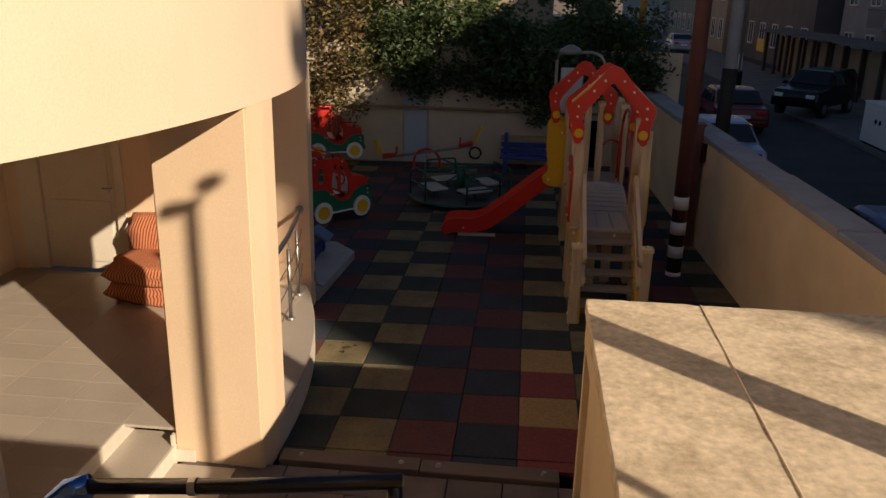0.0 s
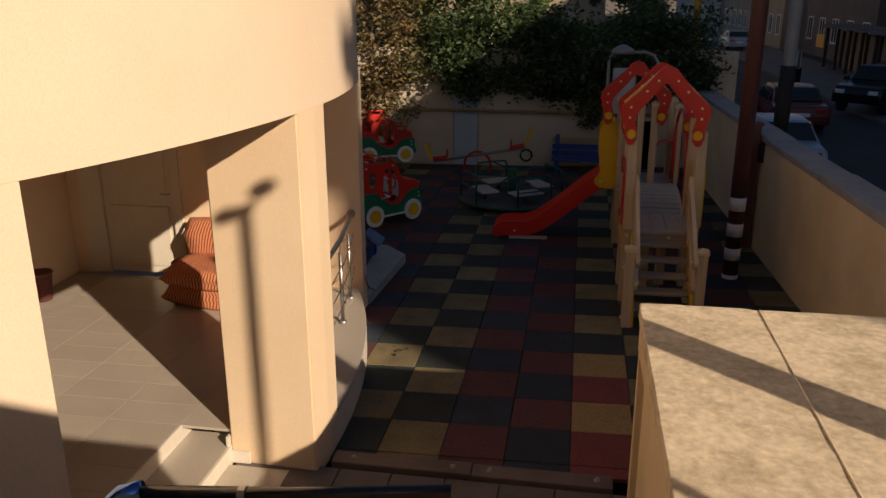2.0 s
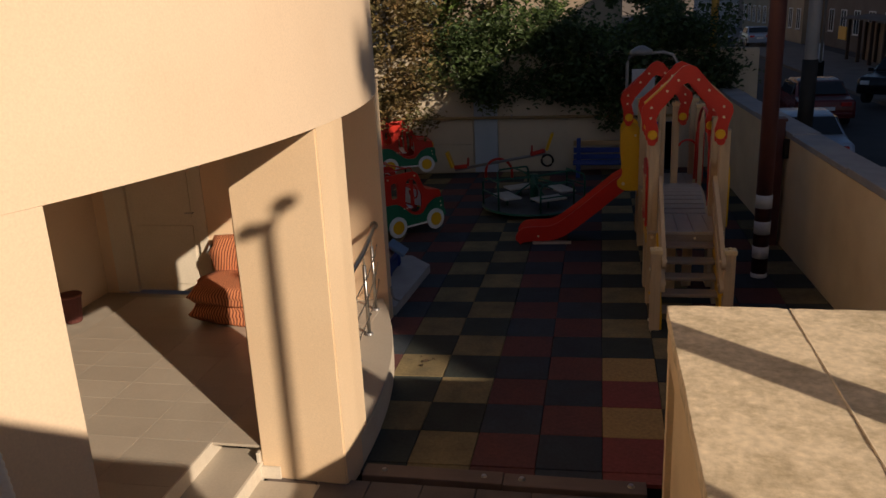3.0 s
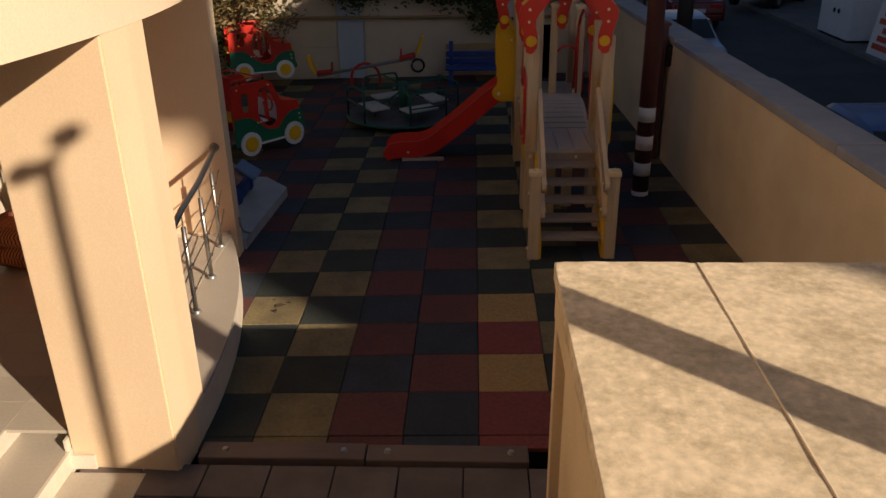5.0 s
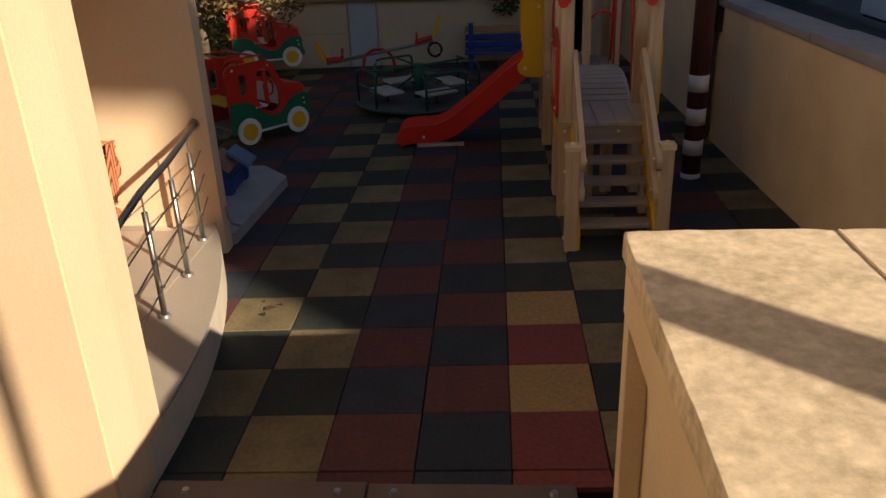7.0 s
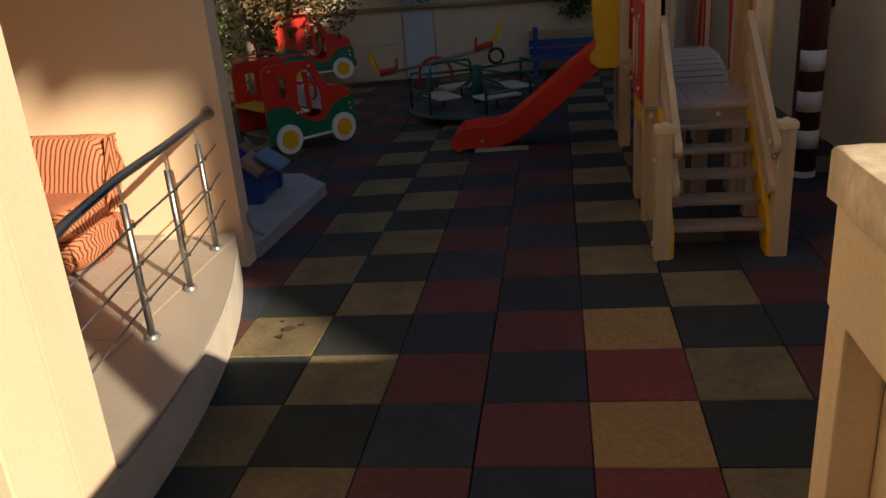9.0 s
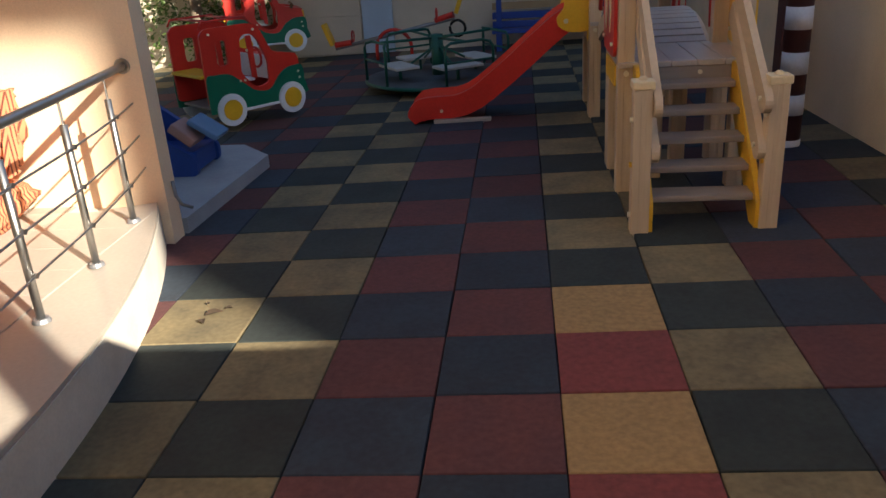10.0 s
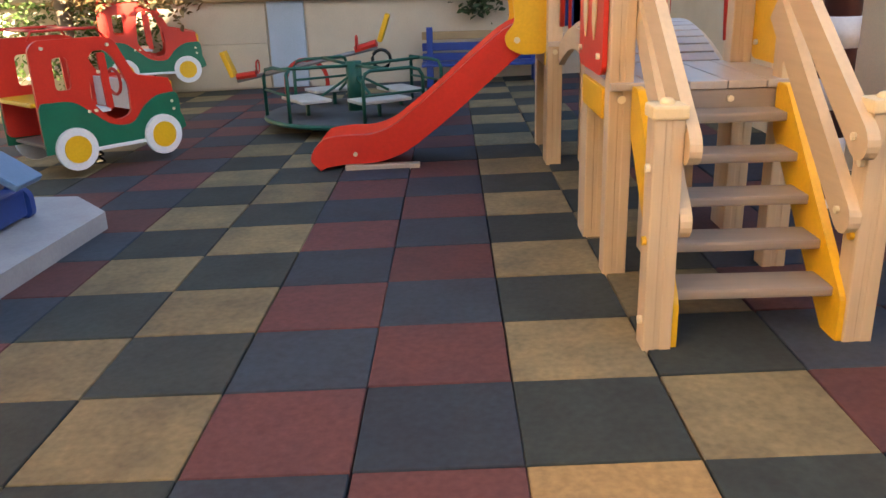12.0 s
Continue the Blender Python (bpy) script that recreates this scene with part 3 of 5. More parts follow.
# ---- play tower ----
tower = thing("play_tower", "wooden play tower with red gabled roofs and stairs", "play tower", (-0.03, 0, 0.02))
XL, XR = 0.565, 1.285
Y1, Y2, Y3, Y4 = 2.03, 2.68, 4.26, 4.98
ZD = 0.85


def wood_post(x, y, z, cap=False, s=0.052):
    bm = box((x - s, y - s, -0.035), (x - 0.008, y + s, z), 0.007)
    box((x + 0.008, y - s, -0.035), (x + s, y + s, z), 0.007, bm)
    box((x - 0.010, y - s + 0.004, -0.035), (x + 0.010, y + s - 0.004, z - 0.001), 0, bm)
    p = part("post", bm, WOOD_V, tower)
    if cap:
        c = part("cap", box((x - s - 0.01, y - s - 0.01, z - 0.002), (x + s + 0.01, y + s + 0.01, z + 0.045), 0.010), CAP, p, "cream plastic cap")
        bm = bmesh.new()
        bmesh.ops.create_uvsphere(bm, u_segments=12, v_segments=8, radius=0.026, matrix=Matrix.Translation((x, y, z + 0.047)) @ Matrix.Diagonal((1, 1, 0.75, 1)))
        part("knob", bm, CAP, p, smooth=True)
    return p


def bolt(x, y, z, axis="x", r=0.016, material=BOLT, under=None):
    part("bolt", disc((x, y, z), r, 0.018, axis, 10), material, under or tower)


for x in (XL, XR):
    p = wood_post(x, 1.24, 0.83, True)
    for z in (0.10, 0.40, 0.66):
        bolt(x - 0.058, 1.22, z, "x", 0.016, YELLOW if z == 0.4 else BOLT, p)
for x in (XL, XR):
    for y, z in ((Y1, 1.96), (Y2, 2.0), (Y3, 1.90), (Y4, 1.90)):
        p = wood_post(x, y, z, y > 3)
        bolt(x, y - 0.058, 0.78, "y", 0.018, BOLT, p)
for y in (Y2 - 0.10, Y3 + 0.12):
    wood_post(XL, y, ZD - 0.07)
    wood_post(XR, y, ZD - 0.07)
for x, y in ((0.80, 2.3), (1.02, 2.62)):
    wood_post(x, y, ZD - 0.07)

# stairs of the tower
ZS = [0.192, 0.326, 0.461, 0.598, 0.735]
YS = [1.335, 1.475, 1.615, 1.755, 1.895]
for z, y in zip(ZS, YS):
    part("tread", box((0.635, y - 0.075, z - 0.040), (1.215, y + 0.10, z), 0.012), TREAD, tower, "worn grey-brown tread")
for x in (0.622, 1.228):
    prof = rounded([(1.20, -0.02), (1.30, -0.02), (1.96, 0.64), (1.96, 0.84), (1.86, 0.84), (1.20, 0.17)], 0.03, 3)
    part("stringer", plate(prof, 0.034, Matrix.Translation((x, 0, 0)) @ TURN_X), YELLOW, tower, "yellow painted stringer")
for x in (0.640, 1.215):
    for dz, y0, z0, y1, z1 in ((0.0, 1.20, 0.74, 2.10, 1.40), (-0.27, 1.25, 0.47, 2.02, 1.14)):
        d = Vector((y1 - y0, z1 - z0)).normalized() * 0.07
        nrm = Vector((-d.y, d.x)) * 0.9
        c0, c1 = Vector((y0, z0)), Vector((y1, z1))
        prof = [c0 + nrm, *[c0 + nrm * math.cos(radians(a)) - d * math.sin(radians(a)) for a in range(20, 180, 20)], c0 - nrm, c1 - nrm, c1 + nrm]
        r = part("side_board", plate(prof, 0.042, Matrix.Translation((x, 0, 0)) @ TURN_X), WOOD_Y, tower)
        bolt(x + (0.024 if x < 1 else -0.024), y0 + 0.02, z0 + 0.01, "x", 0.014, BOLT, r)
part("riser_board", box((0.63, 1.965, ZD - 0.13), (1.22, 1.995, ZD - 0.035), 0.006), TREAD, tower)
bolt(1.02, 1.958, ZD - 0.075, "y", 0.014)
# decks
for k in range(5):
    x0 = XL - 0.05 + k * 0.164
    part("deck_board", box((x0, 1.955, ZD - 0.034), (x0 + 0.160, Y2 + 0.06, ZD), 0.005), DECK, tower)
    part("deck_board", box((x0, Y3 - 0.06, ZD - 0.034), (x0 + 0.160, Y4 + 0.06, ZD), 0.005), DECK, tower)
for y0, y1 in ((Y1, Y2), (Y3, Y4)):
    part("side_beam", box((XL - 0.062, y0 + 0.055, ZD - 0.17), (XL - 0.03, y1 - 0.055, ZD - 0.036), 0.006), YELLOW, tower, "yellow side beam")
    part("side_beam", box((XR + 0.03, y0 + 0.055, ZD - 0.17), (XR + 0.062, y1 - 0.055, ZD - 0.036), 0.006), YELLOW, tower)
# arched bridge between the towers
NB = 15
for k in range(NB):
    t = (k + 0.5) / NB
    y = Y2 + 0.07 + t * (Y3 - Y2 - 0.14)
    z = ZD + 0.17 * math.sin(math.pi * t)
    sl = 0.17 * math.pi * math.cos(math.pi * t) / (Y3 - Y2)
    bm = box((-0.30, -0.046, -0.03), (0.30, 0.046, 0.0), 0.006)
    bmesh.ops.transform(bm, matrix=pose(0.925, y, z, math.degrees(math.atan(sl))), verts=bm.verts)
    part("bridge_board", bm, DECK, tower)
for x in (0.61, 1.24):
    top = [(Y2 + 0.05 + t / 10 * (Y3 - Y2 - 0.1), ZD - 0.03 + 0.17 * math.sin(math.pi * t / 10)) for t in range(11)]
    prof = top + [(y, z - 0.13) for y, z in reversed(top)]
    part("bridge_beam", plate(prof, 0.04, Matrix.Translation((x, 0, 0)) @ TURN_X), WOOD_Y, tower)
    hoop = [(x, Y2 + 0.05, ZD + 0.10)] + arc((x, (Y2 + Y3) / 2, ZD + 0.46), 0.68, 168, 12, 14, "yz") + [(x, Y3 - 0.05, ZD + 0.10)]
    part("bridge_rail", tube(hoop, 0.018, 8), RED, tower, "red bent tube rail", True)
    for y in ((Y2 + 0.42, Y3 - 0.42) if x < 1 else (Y3 - 0.3,)):
        zt = ZD + 0.46 + math.sqrt(max(0.68 ** 2 - (y - (Y2 + Y3) / 2) ** 2, 0)) * 0.99
        part("baluster", tube([(x, y, ZD + 0.08), (x, y, zt)], 0.011, 8), RED, tower, smooth=True)
# side panels
panel_r = rounded([(0, 0), (0.62, 0), (0.62, 0.66), (0.31, 0.74), (0, 0.66)], 0.07, 4)
p = part("side_panel", plate(panel_r, 0.022, Matrix.Translation((XL - 0.066, Y1 - 0.0, ZD + 0.02)) @ TURN_X), RED, tower, "red side panel with yellow cut-out shapes")
slot = rounded([(0, 0), (0.05, 0.10), (0.045, 0.34), (0.0, 0.42), (-0.05, 0.32), (-0.045, 0.10)], 0.02, 3)
for dy in (0.19, 0.42):
    part("motif", plate(slot, 0.006, Matrix.Translation((XL - 0.082, Y1 + dy, ZD + 0.15)) @ TURN_X), CAP, p)
for dy, dz in ((0.07, 0.10), (0.55, 0.10), (0.07, 0.60), (0.55, 0.60)):
    bolt(XL - 0.082, Y1 + dy, ZD + dz, "x", 0.014, BOLT, p)
p = part("side_panel", plate(panel_r, 0.022, Matrix.Translation((XR + 0.066, Y1, ZD + 0.02)) @ TURN_X), YELLOW, tower, "yellow side panel")
for dy, dz in ((0.07, 0.10), (0.55, 0.10), (0.07, 0.60)):
    bolt(XR + 0.05, Y1 + dy, ZD + dz, "x", 0.014, BOLT, p)
p = part("side_panel", plate(panel_r, 0.022, Matrix.Translation((XR + 0.066, Y3 + 0.03, ZD + 0.02)) @ TURN_X), RED, tower, "red side panel")
for y in (Y3 + 0.16, Y4 - 0.1):
    part("blue_panel", box((0.70 if y < 4.6 else 0.8, Y4 + 0.04, ZD + 0.05), (1.1, Y4 + 0.06, ZD + 0.75), 0.008), BLUE, tower)
for x in (0.80, 0.98):
    wood_post(x, Y3 + 0.02, 1.92 if x > 0.9 else 2.0, True, 0.045)
part("bar", tube([(1.0, Y3, 1.10), (1.0, Y3, 1.72)], 0.02, 8), RED, tower, smooth=True)
part("bar", tube(arc((1.14, Y3 - 0.02, 1.35), 0.12, 160, 20, 8), 0.014, 8), RED, tower, smooth=True)

# gabled roofs
GX = (XL + XR) / 2 - 0.045
outer = [(0, 2.63), (0.075, 2.60), (0.26, 2.38), (0.45, 2.21), (0.465, 2.14), (0.42, 1.98), (0.415, 1.86), (0.36, 1.79), (0.29, 1.83),
         (0.285, 1.95), (0.315, 2.07), (0.27, 2.16), (0.15, 2.30), (0.05, 2.42)]
full = [Vector(p) for p in outer] + [Vector((0, 2.45))] + [Vector((-x, z)) for x, z in reversed(outer[1:])]


def gable(y, dz, cx):
    g = part("gable_board", plate([(cx + p.x, p.y + dz) for p in full], 0.026, Matrix.Translation((0, y, 0))), RED, tower, "red shaped gable board")
    for s in (-1, 1):
        part("button", disc((cx + s * 0.345, y - 0.022, 1.90 + dz), 0.055, 0.03, "y", 18, dome=0.15), YELLOW, g, "round yellow button")
        for px, pz in ((0.37, 2.08), (0.365, 2.19), (0.21, 2.36), (0.10, 2.47)):
            part("bolt", disc((cx + s * px, y - 0.018, pz + dz), 0.014, 0.014, "y", 8), BOLT, g)
        part("foot_button", disc((cx + s * 0.352, y - 0.020, 1.83 + dz), 0.045, 0.02, "y", 14), RED, g)


def roof(y0, depth, dz, cx, left):
    gable(y0, dz, cx)
    for s, m in ((-1, left), (1, WOOD_Y)):
        a, b = Vector((0.03 * s, 2.600 + dz)), Vector((0.43 * s, 2.225 + dz))
        nr = Vector((-(b - a).y, (b - a).x)).normalized() * 0.010
        prof = [a + nr, b + nr, b - nr, a - nr]
        part("roof_slope", plate([(cx + p.x, p.y) for p in prof], depth, Matrix.Translation((0, y0 + 0.014 + depth / 2, 0))), m, tower)


roof(Y1 - 0.07, 0.13, 0.02, GX, YELLOW)
gable(Y2 + 0.07, -0.01, GX)
roof(Y3 - 0.07, 0.10, -0.11, GX - 0.17, RED)
part("play_hoop", tube([(0.52, 5.03, 1.35), (0.40, 5.13, 1.42), (0.36, 5.15, 1.55), (0.36, 5.15, 2.42), (0.38, 5.15, 2.50), (0.45, 5.15, 2.54), (0.86, 5.15, 2.56), (0.98, 5.15, 2.52), (1.05, 5.1, 2.40), (1.06, 5.05, 1.8)], 0.024, 10), GREY_PIPE, tower, "grey bent tube", True)
part("dome_cap", tube([(0.55, 5.15, 2.54), (0.55, 5.15, 2.60), (0.55, 5.15, 2.66)], [0.17, 0.15, 0.04], 14), GREY_PIPE, tower, smooth=True)
part("grey_panel", box((0.42, 4.99, 1.70), (0.74, 5.03, 2.35), 0.02), PALE_BLUE, tower, "pale grey panel")

# slide
slide = thing("slide", "bright red plastic slide with yellow entrance sides", "slide", (-0.03, 0, -0.05))
YC, HW = 4.57, 0.235
bed = [(0.48, 0.905), (0.34, 0.885), (0.15, 0.74), (-0.10, 0.525), (-0.33, 0.34), (-0.52, 0.205), (-0.72, 0.135), (-0.95, 0.125), (-1.08, 0.10), (-1.15, 0.045)]
sec = ((-HW, 0.16), (-HW + 0.025, 0.165), (-HW + 0.05, 0.04), (-HW + 0.12, 0.0), (0, -0.008), (HW - 0.12, 0.0), (HW - 0.05, 0.04), (HW - 0.025, 0.165), (HW, 0.16), (HW + 0.005, -0.05), (-HW - 0.005, -0.05))


def smooth_line(pts, n):
    out = []
    P = [Vector(p) for p in pts]
    for i in range(len(P) - 1):
        a, b, c, d = P[max(i - 1, 0)], P[i], P[i + 1], P[min(i + 2, len(P) - 1)]
        for k in range(n):
            t = k / n
            out.append(0.5 * (2 * b + (c - a) * t + (2 * a - 5 * b + 4 * c - d) * t * t + (3 * b - a - 3 * c + d) * t ** 3))
    return out + [P[-1]]


bm = bmesh.new()
rows = []
bl = smooth_line(bed, 4)
for i, p in enumerate(bl):
    d = (bl[min(i + 1, len(bl) - 1)] - bl[max(i - 1, 0)]).normalized()
    nr = Vector((d.y, -d.x))
    nr = nr if nr.y > 0 else -nr
    f = 1.0 if i < len(bl) - 5 else 0.45 + 0.55 * (len(bl) - 1 - i) / 5
    rows.append([bm.verts.new((p.x + nr.x * h * f, YC + w, p.y + nr.y * h * f)) for w, h in sec])
for a, b in zip(rows, rows[1:]):
    for k in range(len(sec)):
        bm.faces.new((a[k], a[(k + 1) % len(sec)], b[(k + 1) % len(sec)], b[k]))
bm.faces.new(rows[0])
bm.faces.new(rows[-1][::-1])
chute = part("chute", bm, RED_PLASTIC, slide, smooth=True)
chute.data.set_sharp_from_angle(angle=radians(38))
side = rounded([(0.52, 0.83), (0.33, 0.83), (0.24, 0.88), (0.22, 0.96), (0.30, 1.05), (0.27, 1.30), (0.27, 1.66), (0.34, 1.76), (0.46, 1.76), (0.52, 1.70)], 0.05, 4)
for y in (YC - HW - 0.025, YC + HW + 0.025):
    s_ = part("entrance_side", plate(side, 0.03, Matrix.Translation((0, y, 0))), YELLOW, slide, "yellow entrance side")
    part("bolt", disc((0.31, y - 0.018, 0.93), 0.022, 0.014, "y", 10), BOLT, s_)
    part("bolt", disc((0.46, y - 0.018, 1.6), 0.016, 0.014, "y", 8), BOLT, s_)
part("foot", box((-0.94, YC - 0.2, -0.035), (-0.89, YC - 0.16, 0.14), 0.004), TREAD, slide)
part("foot", box((-0.94, YC + 0.16, -0.035), (-0.89, YC + 0.2, 0.14), 0.004), TREAD, slide)
part("ground_plank", box((-0.95, YC - 0.26, 0.022), (-0.40, YC - 0.18, 0.072), 0.006), DECK, slide)
part("bolt", disc((-0.87, YC - HW - 0.012, 0.15), 0.016, 0.014, "y", 8), BOLT, slide)

# ---- merry-go-round ----
mgr = thing("merry_go_round", "green framed merry-go-round with pale wooden seats", "merry-go-round", (-1.12, 6.40, -0.045), 12)
mgr.matrix_basis = mgr.matrix_basis @ Matrix.Diagonal((1, 1, 0.93, 1))
part("platform", disc((0, 0, 0.14), 0.86, 0.04, "z", 40), mat("worn_steel_plate", (0.10, 0.105, 0.11), 0.6, 0.2, (0.06, 0.06, 0.065), 4, 0.8, 40, 0.1), mgr)
part("platform_rim", tube(arc((0, 0, 0.135), 0.865, 0, 350, 40, "xy"), 0.022, 8, closed=True), RUST_RAIL, mgr, smooth=True)
part("hub", disc((0, 0, 0.06), 0.16, 0.16, "z", 20), BLACK, mgr)
part("column", tube([(0, 0, 0.16), (0, 0, 0.66)], 0.075, 16), RUST_RAIL, mgr, smooth=True)
for k in range(4):
    a = radians(90 * k + 20)
    rot = Matrix.Rotation(a, 4, "Z")

    def at(r, t, z):
        return rot @ Vector((r, t, z))

    hoop = [at(0.80, -0.30, 0.15), at(0.80, -0.30, 0.56), at(0.79, -0.27, 0.62), at(0.74, -0.2, 0.64), at(0.74, 0.2, 0.64), at(0.79, 0.27, 0.62), at(0.80, 0.30, 0.56), at(0.80, 0.30, 0.15)]
    part("grab_rail", tube(hoop, 0.017, 8), RUST_RAIL, mgr, smooth=True)
    part("spoke", tube([at(0.06, 0, 0.62), at(0.74, 0, 0.64)], 0.017, 8), RUST_RAIL, mgr, smooth=True)
    part("brace", tube([at(0.07, 0, 0.50), at(0.42, 0, 0.30)], 0.014, 8), RUST_RAIL, mgr, smooth=True)
    part("seat_leg", tube([at(0.50, 0, 0.15), at(0.50, 0, 0.31)], 0.02, 8), RUST_RAIL, mgr)
    part("back_rail", tube([at(0.80, -0.30, 0.42), at(0.80, 0.30, 0.42)], 0.013, 8), RUST_RAIL, mgr, smooth=True)
    bm = box((0.36, -0.26, 0.31), (0.66, 0.26, 0.345), 0.012)
    bmesh.ops.transform(bm, matrix=rot, verts=bm.verts)
    part("seat", bm, SEAT_PALE, mgr, "pale painted wooden seat")

# ---- toy cars ----
def toy_car(at, turn, label):
    car = thing("toy_car", label, "playground car", at, turn, "wooden play cars")
    car.matrix_basis = car.matrix_basis @ Matrix.Scale(0.92, 4)
    L = 1.22
    red = rounded([(0.0, 0.24), (0.0, 1.00), (0.07, 1.06), (0.60, 1.06), (0.71, 1.03), (0.86, 0.72), (1.18, 0.66), (1.22, 0.40), (1.18, 0.20), (0.6, 0.22)], 0.06, 4)
    door_hole = rounded([(0.47, 0.90), (0.44, 0.55), (0.56, 0.40), (0.66, 0.36), (0.78, 0.40), (0.79, 0.64), (0.70, 0.86), (0.63, 0.95), (0.52, 0.95)], 0.05, 4)
    win = rounded([(0.17, 0.66), (0.30, 0.66), (0.30, 0.92), (0.17, 0.92)], 0.04, 3)
    green = [(0.0, 0.17), (0.0, 0.54), (0.1, 0.575), (0.28, 0.56), (0.42, 0.46), (0.56, 0.35), (0.70, 0.315), (0.80, 0.34), (0.90, 0.45), (1.02, 0.52), (1.13, 0.535), (1.22, 0.52), (1.235, 0.36), (1.17, 0.17)]
    for sy in (-0.34, 0.34):
        o = -1 if sy < 0 else 1
        p = part("side_panel", plate(red, 0.03, Matrix.Translation((-L / 2, sy, 0)), (door_hole, win)), RED, car, "red side panel with door and window cut-outs")
        part("skirt", plate(smooth_line(green + green[:1], 3)[:-1], 0.02, Matrix.Translation((-L / 2, sy + o * 0.027, 0))), GREEN, car, "green wavy lower board")
        part("pillar", plate(rounded([(0.50, 0.48), (0.56, 0.46), (0.545, 0.93), (0.48, 0.93)], 0.015, 2), 0.022, Matrix.Translation((-L / 2 + 0.075, sy, 0))), RED, car)
        for u in (0.24, 1.03):
            w = part("wheel", disc((u - L / 2, sy + o * 0.052, 0.185), 0.175, 0.028, "y", 32), WHITE, car, "white round wheel board")
            part("hubcap", disc((u - L / 2, sy + o * 0.070, 0.185), 0.112, 0.012, "y", 28), YELLOW, w, "yellow wheel centre")
        for u, z in ((0.40, 0.47), (0.46, 0.47), (1.16, 0.46), (1.17, 0.39), (0.10, 1.00), (0.64, 0.99), (0.53, 0.78)):
            part("bolt", disc((u - L / 2, sy + o * 0.036, z), 0.014, 0.02, "y", 8), BOLT, p)
        part("roof_rail", tube([(-L / 2 + 0.02, sy, 1.06), (-L / 2 + 0.06, sy, 1.13), (-L / 2 + 0.58, sy, 1.13), (-L / 2 + 0.64, sy, 1.05)], 0.012, 8), RED, car, smooth=True)
        part("sill", box((-L / 2 + 0.40, sy - 0.05, 0.14), (-L / 2 + 0.88, sy + 0.05, 0.17), 0.006), WHITE, car)
    for u in (0.16, 0.50):
        part("roof_bar", tube([(u - L / 2, -0.34, 1.125), (u - L / 2, 0.34, 1.125)], 0.012, 8), RED, car, smooth=True)
    part("seat", box((-L / 2 - 0.04, -0.325, 0.55), (-L / 2 + 0.26, 0.325, 0.585), 0.01), YELLOW, car, "yellow bench seat")
    part("front_seat", box((-L / 2 + 0.38, -0.325, 0.44), (-L / 2 + 0.62, 0.325, 0.475), 0.01), WHITE, car)
    part("floor_board", box((-L / 2 + 0.05, -0.325, 0.20), (L / 2 - 0.1, 0.325, 0.225), 0.006), TREAD, car)
    part("bonnet", box((L / 2 - 0.38, -0.325, 0.635), (L / 2 - 0.03, 0.325, 0.66), 0.006), RED, car)
    part("front_board", box((L / 2 - 0.03, -0.325, 0.24), (L / 2 - 0.005, 0.325, 0.63), 0.006), YELLOW, car, "yellow front board")
    part("dashboard", box((L / 2 - 0.40, -0.325, 0.42), (L / 2 - 0.375, 0.325, 0.68), 0.005), WHITE, car)
    part("steering_wheel", tube([(L / 2 - 0.45, -0.15 + 0.11 * math.cos(t * 0.45), 0.66 + 0.11 * math.sin(t * 0.45)) for t in range(14)], 0.014, 8, closed=True), RED, car, "red steering ring", True)
    part("spring", tube([(0, 0.06 * math.cos(t), -0.05 + 0.0095 * t) for t in range(25)], 0.014, 6), BLACK, car)
    return car


near_car = toy_car((-3.08, 5.0, -0.01), 50, "red and green wooden play car with yellow wheel centres")
toy_car((-3.92, 8.79, 0.15), 22, "red and green wooden play car near the back wall")

# ---- seesaw, bench, toddler slide ----
see = thing("seesaw", "metal seesaw with red seats and yellow backrests", "seesaw")
lo_, hi_ = Vector((-2.92, 8.95, 0.12)), Vector((-1.08, 8.55, 0.52))
part("beam", tube([lo_, hi_], 0.028, 10), GREY_PIPE, see, smooth=True)
mid_ = (lo_ + hi_) / 2
hoop = arc((mid_.x, mid_.y, 0.12), 0.26, 0, 180, 14)
part("base_hoop", tube([(mid_.x + 0.26, mid_.y, -0.1)] + hoop + [(mid_.x - 0.26, mid_.y, -0.1)], 0.026, 8), RED, see, smooth=True)
for p, s in ((lo_, 1), (hi_, -1)):
    ax = (hi_ - lo_).normalized() * s
    q = p + ax * 0.28
    part("seat", tube([p + Vector((0, 0, 0.05)), q + Vector((0, 0, 0.03))], 0.045, 8), RED, see, "red seat")
    bk = p - ax * 0.04 + Vector((0, 0, 0.06))
    bm = box((-0.03, -0.10, 0), (0.03, 0.10, 0.34), 0.015)
    bmesh.ops.transform(bm, matrix=Matrix.Translation(bk) @ Matrix.Rotation(-0.35 * s, 4, "Y"), verts=bm.verts)
    part("backrest", bm, YELLOW, see, "yellow backrest")
    part("handle", tube([q + Vector((0.02, 0.09 * math.cos(t * 0.6), 0.12 + 0.08 * math.sin(t * 0.6))) for t in range(10)], 0.012, 8, closed=True), RED, see, smooth=True)
part("tyre", tube(arc((hi_.x + 0.05, hi_.y, hi_.z - 0.14), 0.11, 0, 340, 16), 0.02, 8, closed=True), BLACK, see, smooth=True)

